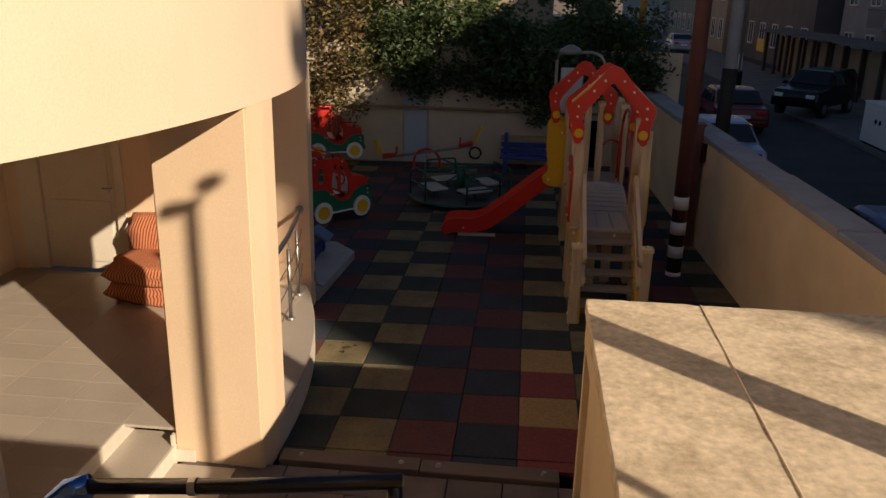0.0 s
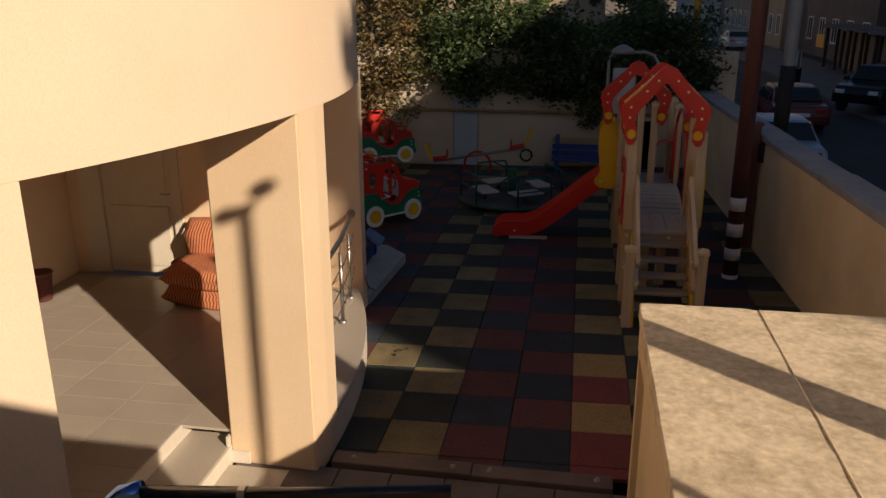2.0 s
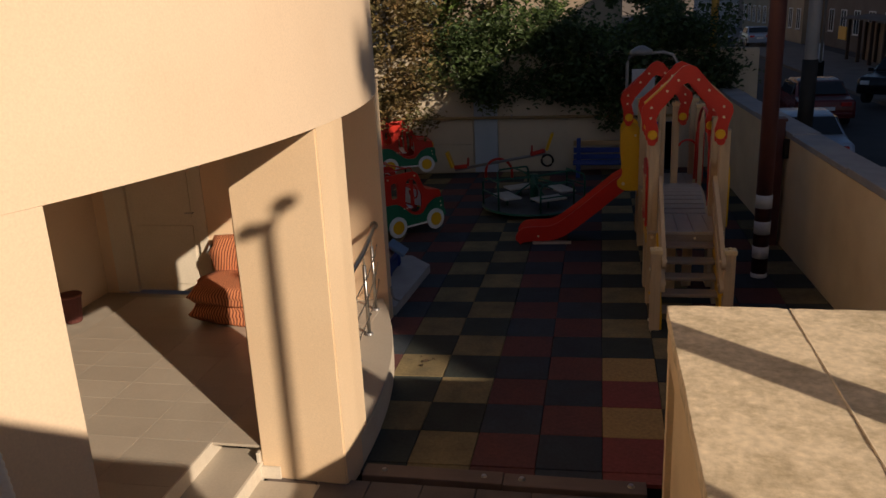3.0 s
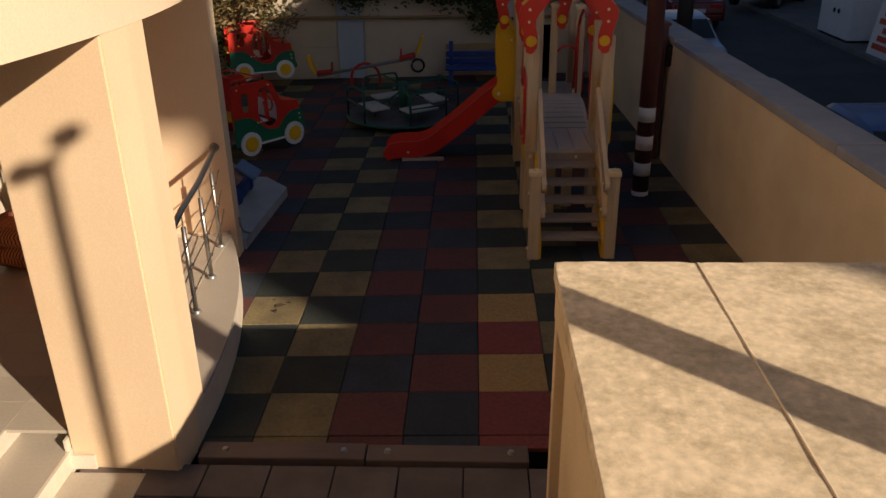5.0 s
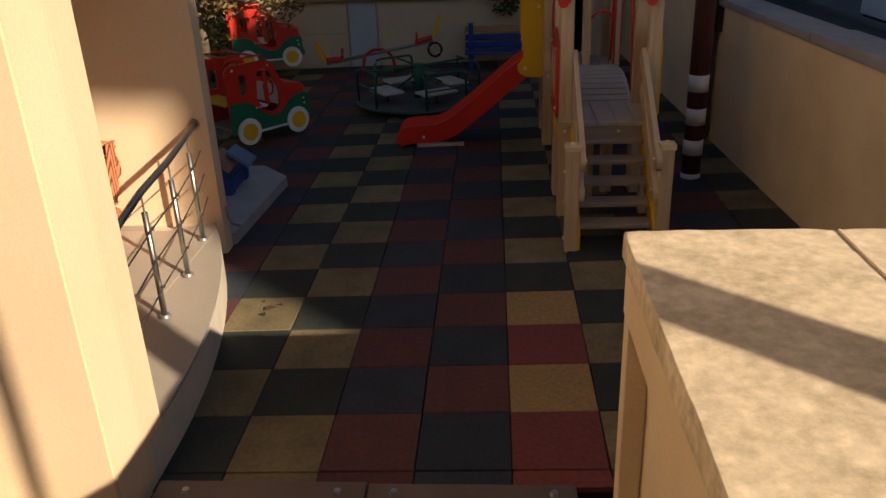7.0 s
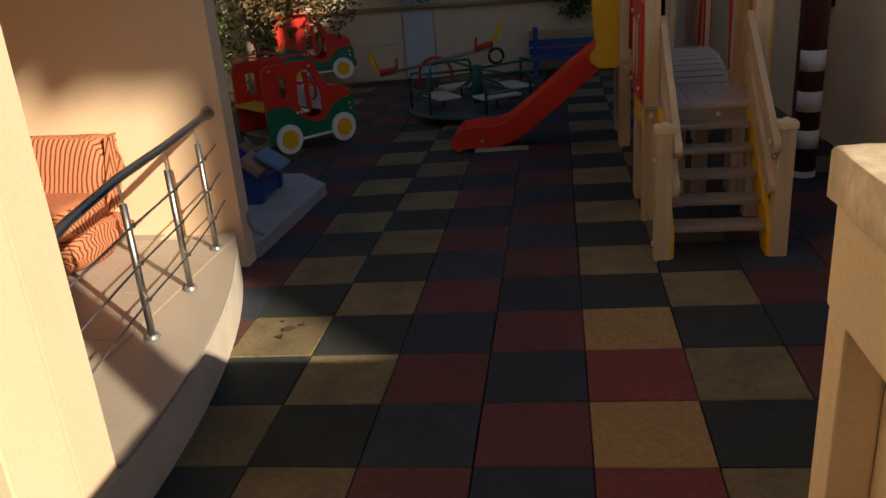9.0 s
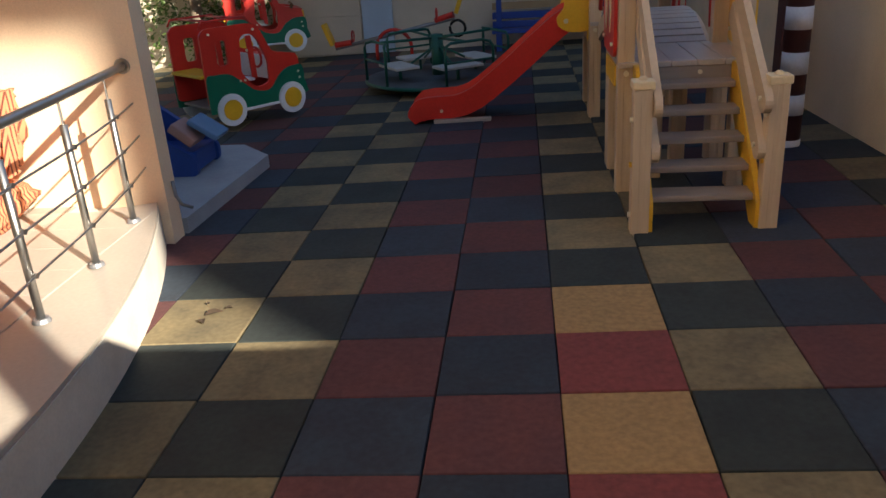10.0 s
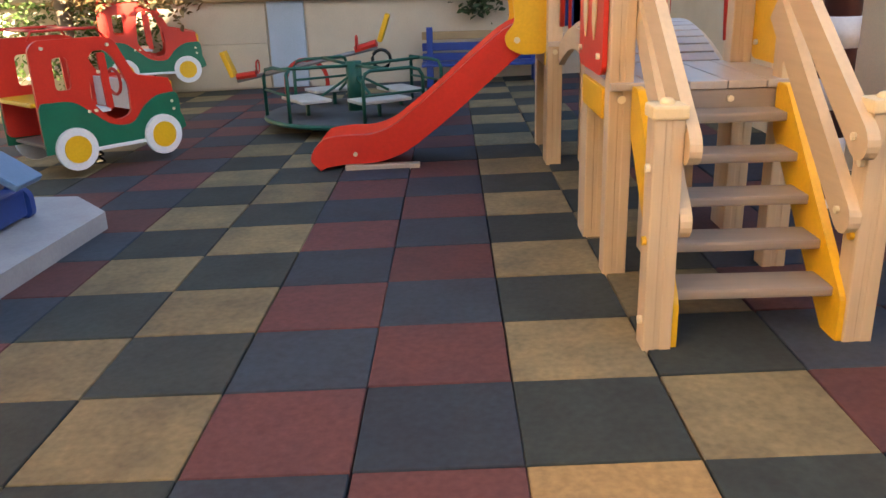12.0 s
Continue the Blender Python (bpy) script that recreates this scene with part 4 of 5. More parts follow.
bench = thing("bench", "blue slatted bench with a pale wooden top board", "bench")
for z0, m in ((0.54, PIPE_TAN), (0.40, BLUE), (0.27, BLUE)):
    part("back_slat", box((-0.55, 9.20, z0), (1.0, 9.24, z0 + 0.10), 0.008), m, bench)
for y0 in (8.74, 8.88, 9.02):
    part("seat_slat", box((-0.55, y0, 0.24), (1.0, y0 + 0.11, 0.275), 0.008), BLUE, bench)
for x in (-0.45, 0.9):
    part("leg", box((x - 0.04, 8.76, -0.05), (x + 0.04, 8.82, 0.24), 0.006), BLUE, bench)
    part("leg", box((x - 0.04, 9.14, -0.03), (x + 0.04, 9.20, 0.70), 0.006), BLUE, bench)

pad = thing("concrete_pad", "bare grey concrete slab beside the house", "slab", kind="structure")
bm = plate([(-2.345, 1.55), (-2.25, 3.09), (-2.58, 3.47), (-5.88, 3.6), (-5.88, 1.55)], 0.155, Matrix.Rotation(radians(90), 4, "X") @ Matrix.Identity(4))
bmesh.ops.transform(bm, matrix=Matrix.Diagonal((1, -1, 1, 1)), verts=bm.verts)
bmesh.ops.translate(bm, verts=bm.verts, vec=(0, 0, -0.018))
part("slab", bm, CONCRETE, pad)
rod = thing("drain_rod", "thin grey pipe down the house corner", "pipe")
part("pipe", tube([(-2.352, 1.46, 0.34), (-2.35, 1.47, 0.24), (-2.335, 1.50, 0.17), (-2.285, 1.54, 0.135)], 0.012, 8), GREY_PIPE, rod, smooth=True)

tod = thing("toddler_slide", "faded blue plastic toddler slide with a pink step", "toy slide", (-2.80, 2.78, 0.058), 0)
tri = rounded([(-0.60, 0.0), (0.17, 0.0), (0.17, 0.15), (0.0, 0.25), (-0.33, 0.50), (-0.60, 0.68)], 0.05, 4)
for y in (-0.24, 0.24):
    part("side", plate(tri, 0.05, Matrix.Translation((0, y, 0))), BLUE, tod)
part("block", box((-0.58, -0.21, 0.02), (0.15, 0.21, 0.18), 0.02), BLUE, tod)
bm = box((-0.11, -0.14, -0.04), (0.11, 0.14, 0.04), 0.02)
bmesh.ops.transform(bm, matrix=pose(0.06, -0.08, 0.31, 0, 40), verts=bm.verts)
part("step", bm, PINK, tod, "faded pink step")
bm = box((-0.13, -0.14, -0.022), (0.13, 0.14, 0.022), 0.015)
bmesh.ops.transform(bm, matrix=pose(0.21, -0.02, 0.335, 0, 34), verts=bm.verts)
part("chute_end", bm, mat("sky_blue_plastic", (0.12, 0.20, 0.34), 0.4), tod, "light blue chute end")

# ---- poles on the yard side ----
pole = thing("banded_pole", "maroon steel pole with white bands", "pole")
PX, PY = 1.87, 2.92
part("shaft", tube([(PX, PY, -0.04), (PX - 0.01, PY, 7.5)], 0.092, 20), BROWN_POLE, pole, smooth=True)
for z0, z1 in ((0.28, 0.43), (0.58, 0.74), (0.90, 1.06), (0.0, 0.09)):
    part("band", tube([(PX, PY, z0), (PX, PY, z1)], 0.0945, 20), WHITE, pole, "white painted band", True)
part("foot_plate", disc((PX, PY, 0.0), 0.13, 0.03, "z", 20), BROWN_POLE, pole)
post2 = thing("gate_post", "maroon square steel post against the street wall", "post", (-0.10, 0, 0))
part("shaft", box((2.24, 4.18, -0.04), (2.42, 4.36, 1.72), 0.008), BROWN_POLE, post2)
part("cap", box((2.22, 4.16, 1.72), (2.44, 4.38, 1.76), 0.008), BROWN_POLE, post2)
part("bracket", box((2.40, 4.10, 1.25), (2.52, 4.17, 1.50), 0.006), BLACK, post2)
yp = thing("yellow_pole", "tall thin ochre pole at the end of the wall", "pole")
part("shaft", tube([(2.10, 10.05, -1.06), (2.14, 10.05, 7.5)], 0.075, 14), POLE_Y, yp, smooth=True)
up = thing("utility_pole", "concrete utility pole wrapped black at its foot", "pole")
part("shaft", tube([(3.25, 7.2, -1.05), (3.30, 7.25, 9.0)], [0.11, 0.09], 16), CONCRETE, up, smooth=True)
part("wrap", tube([(3.252, 7.2, 0.9), (3.264, 7.21, 2.25)], 0.122, 16), TAR, up, "black wrapping", True)
part("cable", tube([(3.40, 7.15, 2.2), (3.41, 7.15, 5.0), (3.40, 7.2, 8.8)], 0.02, 8), GREY_PIPE, up, smooth=True)

# ---- greenery ----
def leaves(name, material, parent, spots, seed, size):
    """Many small folded leaves round the given spots (centre, radii, count)."""
    r = random.Random(seed)
    verts, faces = [], []
    for (cx, cy, cz), (rx, ry, rz), count in spots:
        for _ in range(count):
            while True:
                u = Vector((r.uniform(-1, 1), r.uniform(-1, 1), r.uniform(-1, 1)))
                if 0.15 < u.length < 1:
                    break
            c = Vector((cx + u.x * rx, cy + u.y * ry, cz + u.z * rz))
            c += 0.12 * Vector((r.gauss(0, 1), r.gauss(0, 1), r.gauss(0, 1)))
            q = Euler((r.uniform(-1.0, 1.0), r.uniform(-1.0, 1.0), r.uniform(0, 6.3))).to_matrix()
            s = size * r.uniform(0.6, 1.4)
            k = len(verts)
            for p in ((0, -1, 0), (0.55, -0.2, 0.18), (0.35, 0.6, 0.1), (0, 1.15, -0.1), (-0.35, 0.6, 0.1), (-0.55, -0.2, 0.18)):
                verts.append(c + q @ (Vector(p) * s))
            faces += [(k, k + 1, k + 2, k + 3), (k, k + 3, k + 4, k + 5)]
    me = bpy.data.meshes.new(name)
    me.from_pydata(verts, [], faces)
    me.materials.append(material)
    ob = new(name, me)
    ob.parent = parent
    return ob


def clumps(seed, n, x, y, z, rad, count):
    r = random.Random(seed)
    out = []
    for _ in range(n):
        s = r.uniform(0.6, 1.3)
        out.append(((r.uniform(*x), r.uniform(*y), r.uniform(*z)), (rad * s, rad * s * 0.8, rad * s * 0.75), int(count * s)))
    return out


vine = thing("vine", "dark green climbing vine spilling over the back wall", "vine", (0, 0, 0), kind="stuff")
spots = clumps(2, 60, (-3.4, 2.3), (9.0, 10.0), (1.9, 2.9), 0.50, 260) + clumps(3, 34, (-2.6, 2.2), (9.1, 9.4), (1.5, 2.0), 0.30, 170) + clumps(4, 8, (0.0, 1.2), (9.15, 9.4), (1.0, 1.5), 0.20, 70)
leaves("leaves", LEAF, vine, spots, 21, 0.05)
for k in range(9):
    r = random.Random(40 + k)
    x = -3.2 + 0.62 * k
    part("stem", tube([(x, 9.43, 1.5), (x + r.uniform(-0.1, 0.1), 9.4, 1.6), (x + r.uniform(-0.3, 0.3), 9.35, 2.1), (x + r.uniform(-0.5, 0.5), 9.25, 2.7)], [0.02, 0.016, 0.012, 0.006], 6), BARK, vine)


def tree(at, label, height, spread, material, seed, size, n, count, low=0.42, trunk_r=0.11):
    t = thing("tree", label, "tree", at)
    r = random.Random(seed)
    top = (r.uniform(-0.3, 0.3), r.uniform(-0.2, 0.2), height * 0.7)
    bm = tube([(0, 0, -0.1), (0.05, 0.02, height * 0.22), (-0.04, 0, height * 0.45), top], [trunk_r, trunk_r * 0.8, trunk_r * 0.6, trunk_r * 0.2], 10)
    for k in range(7):
        a = k * 2.4 + r.uniform(0, 1)
        z = height * (0.28 + 0.06 * k)
        e = Vector((math.cos(a), math.sin(a), 0.55)) * spread * r.uniform(0.55, 0.85)
        tube([(0, 0, z), (e.x * 0.5, e.y * 0.5, z + e.z * 0.6), (e.x, e.y, z + e.z)], [trunk_r * 0.4, trunk_r * 0.25, 0.012], 6, bm)
    part("trunk", bm, BARK, t, smooth=True)
    sp = []
    for k in range(n):
        a, rr = r.uniform(0, 6.3), spread * math.sqrt(r.uniform(0, 1))
        z = height * r.uniform(low, 1.0)
        s = r.uniform(0.28, 0.55) * spread * 0.45
        sp.append(((rr * math.cos(a), rr * math.sin(a), z), (s, s, s * 0.7), count))
    leaves("crown", material, t, sp, seed + 7, size)
    return t


tree((-5.0, 8.8, -0.1), "tree with sparse drying brown-green leaves by the back wall", 4.4, 1.75, LEAF_DRY, 11, 0.048, 74, 190, 0.30)
tree((-3.9, 10.9, -1.0), "tree with dense drying brown leaves behind the wall", 5.6, 1.5, LEAF_DRY, 12, 0.055, 46, 210, 0.46)
tree((-2.2, 11.3, -1.0), "green leafy tree behind the back wall", 5.4, 1.5, LEAF_LIGHT, 13, 0.06, 40, 190, 0.48)
tree((-6.3, 12.6, -1.0), "tall tree with drying leaves behind the wall", 6.6, 2.4, LEAF_DRY, 15, 0.06, 40, 150)
tree((-0.4, 11.8, -1.0), "dense dark green tree behind the back wall", 3.45, 1.7, LEAF, 17, 0.06, 44, 200, 0.55)
tree((1.4, 12.2, -1.0), "dense dark green tree near the street", 3.25, 1.5, LEAF, 18, 0.06, 44, 200, 0.40)
tree((2.6, 15.5, -1.0), "dense dark green shrub tree by the street", 2.9, 1.4, LEAF, 19, 0.06, 36, 180, 0.3)
tree((-0.8, 20.0, -1.0), "broad green tree further off", 3.3, 2.4, LEAF_LIGHT, 23, 0.09, 40, 170, 0.3)
tree((2.2, 34.0, -1.0), "dark street tree further off", 4.4, 2.0, LEAF, 25, 0.1, 40, 150, 0.25)
hedge = thing("hedge", "sunlit green hedge beyond the yard", "hedge", kind="stuff")
leaves("leaves", LEAF_LIGHT, hedge, clumps(8, 34, (-5.5, 3.0), (17.5, 19.5), (0.6, 2.6), 0.6, 120), 31, 0.075)
part("stems", tube([(-5.4, 18.5, -1.05), (-5.0, 18.5, 1.2), (-4.8, 18.6, 2.2)], [0.04, 0.03, 0.015], 6), BARK, hedge)
bush = thing("bush", "small bright green bush by the back wall", "bush", (-4.5, 9.2, -0.1))
leaves("leaves", LEAF_LIGHT, bush, [((0, 0, 1.0), (0.5, 0.18, 0.32), 240), ((0.3, 0, 0.8), (0.3, 0.15, 0.25), 120), ((-0.7, -0.05, 0.9), (0.55, 0.2, 0.6), 420), ((-0.3, -0.1, 0.45), (0.55, 0.18, 0.4), 300), ((-1.4, -0.1, 0.9), (0.6, 0.3, 0.8), 420)], 33, 0.04)
part("stem", tube([(0, 0, -0.03), (0.05, 0, 0.5), (0.1, 0, 1.0)], [0.02, 0.015, 0.008], 6), BARK, bush)

# ---- parked cars ----
def car(at, turn, paint, label, L=4.3, W=1.72, H=1.42, suv=False):
    c = thing("car", label, "car", at, turn, "cars along the street")
    h = H
    sill = 0.28 if not suv else 0.40
    waist = 0.88 if not suv else 1.08
    if suv:
        prof = [(-L / 2, sill), (-L / 2, waist + 0.05), (-L / 2 + 0.12, h - 0.06), (-L / 2 + 0.3, h), (L * 0.08, h), (L * 0.22, waist + 0.02), (L / 2 - 0.1, waist - 0.08), (L / 2, waist - 0.3), (L / 2, sill)]
    else:
        prof = [(-L / 2, sill), (-L / 2 - 0.02, 0.6), (-L / 2 + 0.04, waist), (-L / 2 + 0.55, waist + 0.06), (-L * 0.22, h - 0.05), (-L * 0.1, h), (L * 0.07, h - 0.02), (L * 0.23, waist + 0.04), (L / 2 - 0.12, waist - 0.14), (L / 2, waist - 0.3), (L / 2, sill)]
    prof = rounded(prof, 0.12, 3)
    bm = bmesh.new()
    rows = []
    for f, s in ((-1, 0.93), (-0.92, 1.0), (0.92, 1.0), (1, 0.93)):
        ring = []
        for p in prof:
            tuck = 1 - 0.20 * max(0, (p.y - waist) / max(h - waist, 0.1))
            ring.append(bm.verts.new((p.x * (1 if abs(f) < 1 else 0.985), f * W / 2 * tuck, sill + (p.y - sill) * (1 if abs(f) < 1 else s))))
        rows.append(ring)
    k = len(prof)
    for a, b in zip(rows, rows[1:]):
        for i in range(k):
            bm.faces.new((a[i], a[(i + 1) % k], b[(i + 1) % k], b[i]))
    bm.faces.new(rows[0])
    bm.faces.new(rows[-1][::-1])
    body = part("body", bm, paint, c, smooth=False)
    tuck = 0.90
    x0, x1 = (-L / 2 + 0.45, L * 0.10) if suv else (-L * 0.22 - 0.1, L * 0.12)
    for s in (-1, 1):
        for a, b in ((x0, (x0 + x1) / 2 - 0.03), ((x0 + x1) / 2 + 0.03, x1)):
            g = plate(rounded([(a, waist + 0.07), (b, waist + 0.07), (b - (0.12 if b == x1 else 0), h - 0.10), (a + (0.12 if a == x0 else 0), h - 0.10)], 0.04, 2), 0.05)
            bmesh.ops.transform(g, matrix=Matrix.Translation((0, s * W / 2 * tuck, 0)) @ Matrix.Rotation(0.0, 4, "X"), verts=g.verts)
            for v in g.verts:
                v.co.y -= s * 0.20 * W / 2 * ((v.co.z - waist) / max(h - waist, 0.1) - 0.5)
            part("side_window", g, GLASS_DARK, c)
        part("mirror", box((L * 0.17, s * W * 0.5, waist + 0.02), (L * 0.21, s * W * 0.59, waist + 0.15), 0.02), paint, c)
        part("tail_light", box((-L / 2 - 0.035, s * W * 0.33 - 0.16, waist - 0.2), (-L / 2 + 0.10, s * W * 0.33 + 0.16, waist - 0.06), 0.02), mat("tail_red", (0.45, 0.02, 0.02), 0.2), c, "red tail light")
        part("headlight", box((L / 2 - 0.16, s * W * 0.34 - 0.16, waist - 0.34), (L / 2 + 0.012, s * W * 0.34 + 0.16, waist - 0.2), 0.02), WHITE, c, "pale headlight")
        for x in (-L * 0.31, L * 0.31):
            w = part("wheel", disc((x, s * (W / 2 - 0.09), 0.31), 0.31, 0.20, "y", 24), RUBBER, c)
            part("rim", disc((x, s * (W / 2 + 0.012), 0.31), 0.19, 0.02, "y", 16), GREY_PIPE, w)
    rear = [(-L / 2 + 0.05, waist + 0.12), (-L / 2 + 0.14, h - 0.10)] if suv else [(-L / 2 + 0.62, waist + 0.11), (-L * 0.22 - 0.05, h - 0.09)]
    front = [(L * 0.20, waist + 0.08), (L * 0.085, h - 0.07)] if not suv else [(L * 0.205, waist + 0.08), (L * 0.10, h - 0.07)]
    for nm, (a, b) in (("rear_window", rear), ("windscreen", front)):
        o = -0.03 if nm == "rear_window" else 0.03
        g = bmesh.new()
        vs = []
        for dx in (0, -o):
            vs.append([g.verts.new((p[0] + o + dx * 1.5, s * W / 2 * f, p[1] + 0.015)) for p, f, s in ((a, 0.84, -1), (a, 0.84, 1), (b, 0.74, 1), (b, 0.74, -1))])
        g.faces.new(vs[0])
        g.faces.new(vs[1][::-1])
        for i in range(4):
            g.faces.new((vs[0][i], vs[0][(i + 1) % 4], vs[1][(i + 1) % 4], vs[1][i]))
        part(nm, g, GLASS_DARK, c)
    part("number_plate", box((-L / 2 - 0.04, -0.24, waist - 0.32), (-L / 2 - 0.01, 0.24, waist - 0.21), 0.004), WHITE, c)
    part("bumper", box((-L / 2 - 0.05, -W * 0.46, sill + 0.02), (-L / 2 + 0.1, W * 0.46, sill + 0.22), 0.04), paint, c)
    return c


def paint(name, col):
    return mat(name, col, 0.22, 0.15, tuple(c * 0.85 for c in col), 2, 0.5, 40, 0.0)


P_BLUE, P_RED, P_BLACK, P_NAVY, P_GREY = paint("car_pale_blue", (0.34, 0.42, 0.55)), paint("car_dark_red", (0.13, 0.012, 0.014)), paint("car_black", (0.012, 0.012, 0.014)), paint("car_blue", (0.07, 0.14, 0.34)), paint("car_grey", (0.16, 0.18, 0.21))
ZR = -1.0  # the street lies lower than the yard
car((4.85, 14.9, ZR), 90, P_BLUE, "pale blue hatchback parked along the street")
car((7.0, 22.6, ZR), 90, P_RED, "dark red saloon standing in the street")
car((11.0, 25.8, ZR + 0.13), -130, P_BLACK, "black off-road car parked on the pavement", 4.0, 1.72, 1.65, True)
car((4.9, 27.5, ZR), 90, P_GREY, "grey saloon parked along the street")
car((5.0, 36.0, ZR), 90, P_NAVY, "dark blue saloon parked along the street")
car((7.6, 50.0, ZR), 90, P_GREY, "grey saloon far down the street")
car((11.6, 60.0, ZR + 0.13), 90, P_BLUE, "pale saloon far down the street")
car((5.75, 5.4, ZR), 90, P_NAVY, "dark blue saloon parked below the yard wall")

# ---- across the street ----
FAC_A = mat("grey_facade", (0.34, 0.33, 0.34), 0.9, 0, (0.27, 0.26, 0.27), 0.7, 0.8, 30, 0.2)
FAC_B = mat("tan_facade", (0.36, 0.29, 0.21), 0.9, 0, (0.29, 0.23, 0.17), 0.7, 0.8, 30, 0.2)
FAC_C = mat("dark_facade", (0.16, 0.14, 0.13), 0.9, 0, (0.12, 0.10, 0.09), 0.7, 0.8, 30, 0.2)
ROOF_RED = mat("red_sheet_roof", (0.42, 0.10, 0.10), 0.6, 0, (0.34, 0.08, 0.08), 1.5, 0.7, 30, 0.1)
BROWN = mat("brown_timber", (0.09, 0.055, 0.04), 0.8, 0, (0.06, 0.04, 0.03), 3, 0.7, 40, 0.2)
PINK_SIGN = mat("pink_sign", (0.55, 0.16, 0.30), 0.5, 0, (0.48, 0.13, 0.26), 3, 0.5, 40, 0.0)


def window_in(parent, x, y, z, w, h):
    """A window in a wall that faces -x."""
    win = part("window", box((x - 0.03, y - w / 2, z), (x + 0.05, y + w / 2, z + h), 0.01), GLASS_DARK, parent, "dark window")
    for a, b, c, d in ((-w / 2 - 0.07, -w / 2, -0.05, h + 0.05), (w / 2, w / 2 + 0.07, -0.05, h + 0.05), (-w / 2, w / 2, h, h + 0.07), (-w / 2, w / 2, -0.07, 0), (-0.03, 0.03, 0, h)):
        part("frame", box((x - 0.06, y + a, z + c), (x + 0.04, y + b, z + d), 0.006), WHITE, win)
    part("sill", box((x - 0.16, y - w / 2 - 0.1, z - 0.12), (x, y + w / 2 + 0.1, z - 0.075), 0.01), CONCRETE, win)


def town_house(x0, y0, y1, h, material, label, storeys, roof_m=COPING, depth=9):
    b = thing("town_house", label, "house", kind="")
    part("wall", box((x0, y0, -1.08), (x0 + depth, y1, h)), material, b)
    part("roof", box((x0 - 0.35, y0 - 0.2, h), (x0 + depth + 0.3, y1 + 0.2, h + 0.22), 0.02), roof_m, b)
    n = max(1, int((y1 - y0) / 2.6))
    for s in range(storeys):
        for k in range(n):
            window_in(b, x0, y0 + (k + 0.5) * (y1 - y0) / n, 0.1 + 3.0 * s, 1.15, 1.45)
    return b


# added out of view: its corner and roof blocks shape the shade ahead
tall = town_house(17.0, -16.37, 26.0, 14.35, FAC_A, "tall grey house added out of view to shade yard and street", 4, COPING, 12)
part("shade_block", box((17.0, -17.37, 14.85), (17.3, -16.57, 15.95), 0.02), FAC_A, tall)
part("shade_block", box((17.0, -17.85, 15.30), (17.3, -17.37, 15.65), 0.02), FAC_A, tall)
part("shade_mast", box((17.0, -16.57, 14.55), (17.3, -16.17, 16.95), 0.02), FAC_A, tall)
h2 = town_house(17.6, 28.0, 43.0, 9.0, FAC_A, "pale grey two-storey house across the street", 2)
for y in (30.2, 35.0):
    bal = part("balcony", box((16.7, y, 1.9), (17.6, y + 2.2, 2.02), 0.01), CONCRETE, h2)
    for k in range(12):
        part("baluster", tube([(16.73, y + 0.1 + k * 0.18, 2.02), (16.73, y + 0.1 + k * 0.18, 2.9)], 0.012, 6), BLACK, bal)
    part("balcony_rail", tube([(16.73, y, 2.9), (16.73, y + 2.2, 2.9)], 0.02, 6), BLACK, bal)
part("door", box((17.54, 33.0, -0.95), (17.65, 34.1, 1.15), 0.01), BROWN, h2, "dark brown door")
town_house(16.6, 44.5, 60.0, 5.0, FAC_C, "dark low house with a red sheet roof", 1, ROOF_RED)
town_house(15.4, 62.0, 90.0, 8.0, FAC_B, "tan house further down the street", 2)
town_house(15.4, 93.0, 140.0, 9.0, FAC_A, "grey houses at the far end of the street", 2)
far = town_house(-8.0, 36.0, 70.0, 7.0, FAC_B, "tan house beyond the yard trees", 2, ROOF_RED, 9)
end = thing("town_house", "dim building closing the far end of the street", "house")
part("wall", box((-12, 170, -1.08), (26, 180, 12)), FAC_C, end)
part("roof", box((-12.4, 169.5, 12), (26.4, 180.4, 12.3), 0.02), COPING, end)
for k in range(9):
    part("window", box((-10 + 4 * k, 169.9, 1.5), (-8.4 + 4 * k, 170.05, 3.4)), GLASS_DARK, end)

lean = thing("car_shelter", "low shelter with brown posts and a sagging dark roof", "shelter")
part("back_wall", box((15.0, 27.5, -1.0), (15.15, 45.0, 1.15)), FAC_B, lean)
for k in range(9):
    y = 27.7 + 2.1 * k
    part("post", box((13.95, y - 0.08, -1.0), (14.11, y + 0.08, 1.45), 0.01), BROWN, lean)
    part("pilaster", box((14.86, y - 0.09, -1.0), (15.0, y + 0.09, 1.2), 0.01), BROWN, lean)
bm = bmesh.new()
bmesh.ops.create_grid(bm, x_segments=6, y_segments=36, size=0.5)
for v in bm.verts:
    v.co = Vector((14.5 + v.co.x * 1.7, 36.2 + v.co.y * 18, 1.5 + 0.07 * noise.noise(Vector((v.co.x * 3, v.co.y * 9, 2))) + 0.12 * v.co.x))
ex = bmesh.ops.extrude_face_region(bm, geom=bm.faces[:])["geom"]
bmesh.ops.translate(bm, verts=[g for g in ex if isinstance(g, bmesh.types.BMVert)], vec=(0, 0, 0.06))
part("roof", bm, FAC_C, lean)
part("yellow_sign", box((13.9, 44.6, 0.2), (13.95, 46.2, 0.95), 0.01), YELLOW, lean, "yellow sign board")

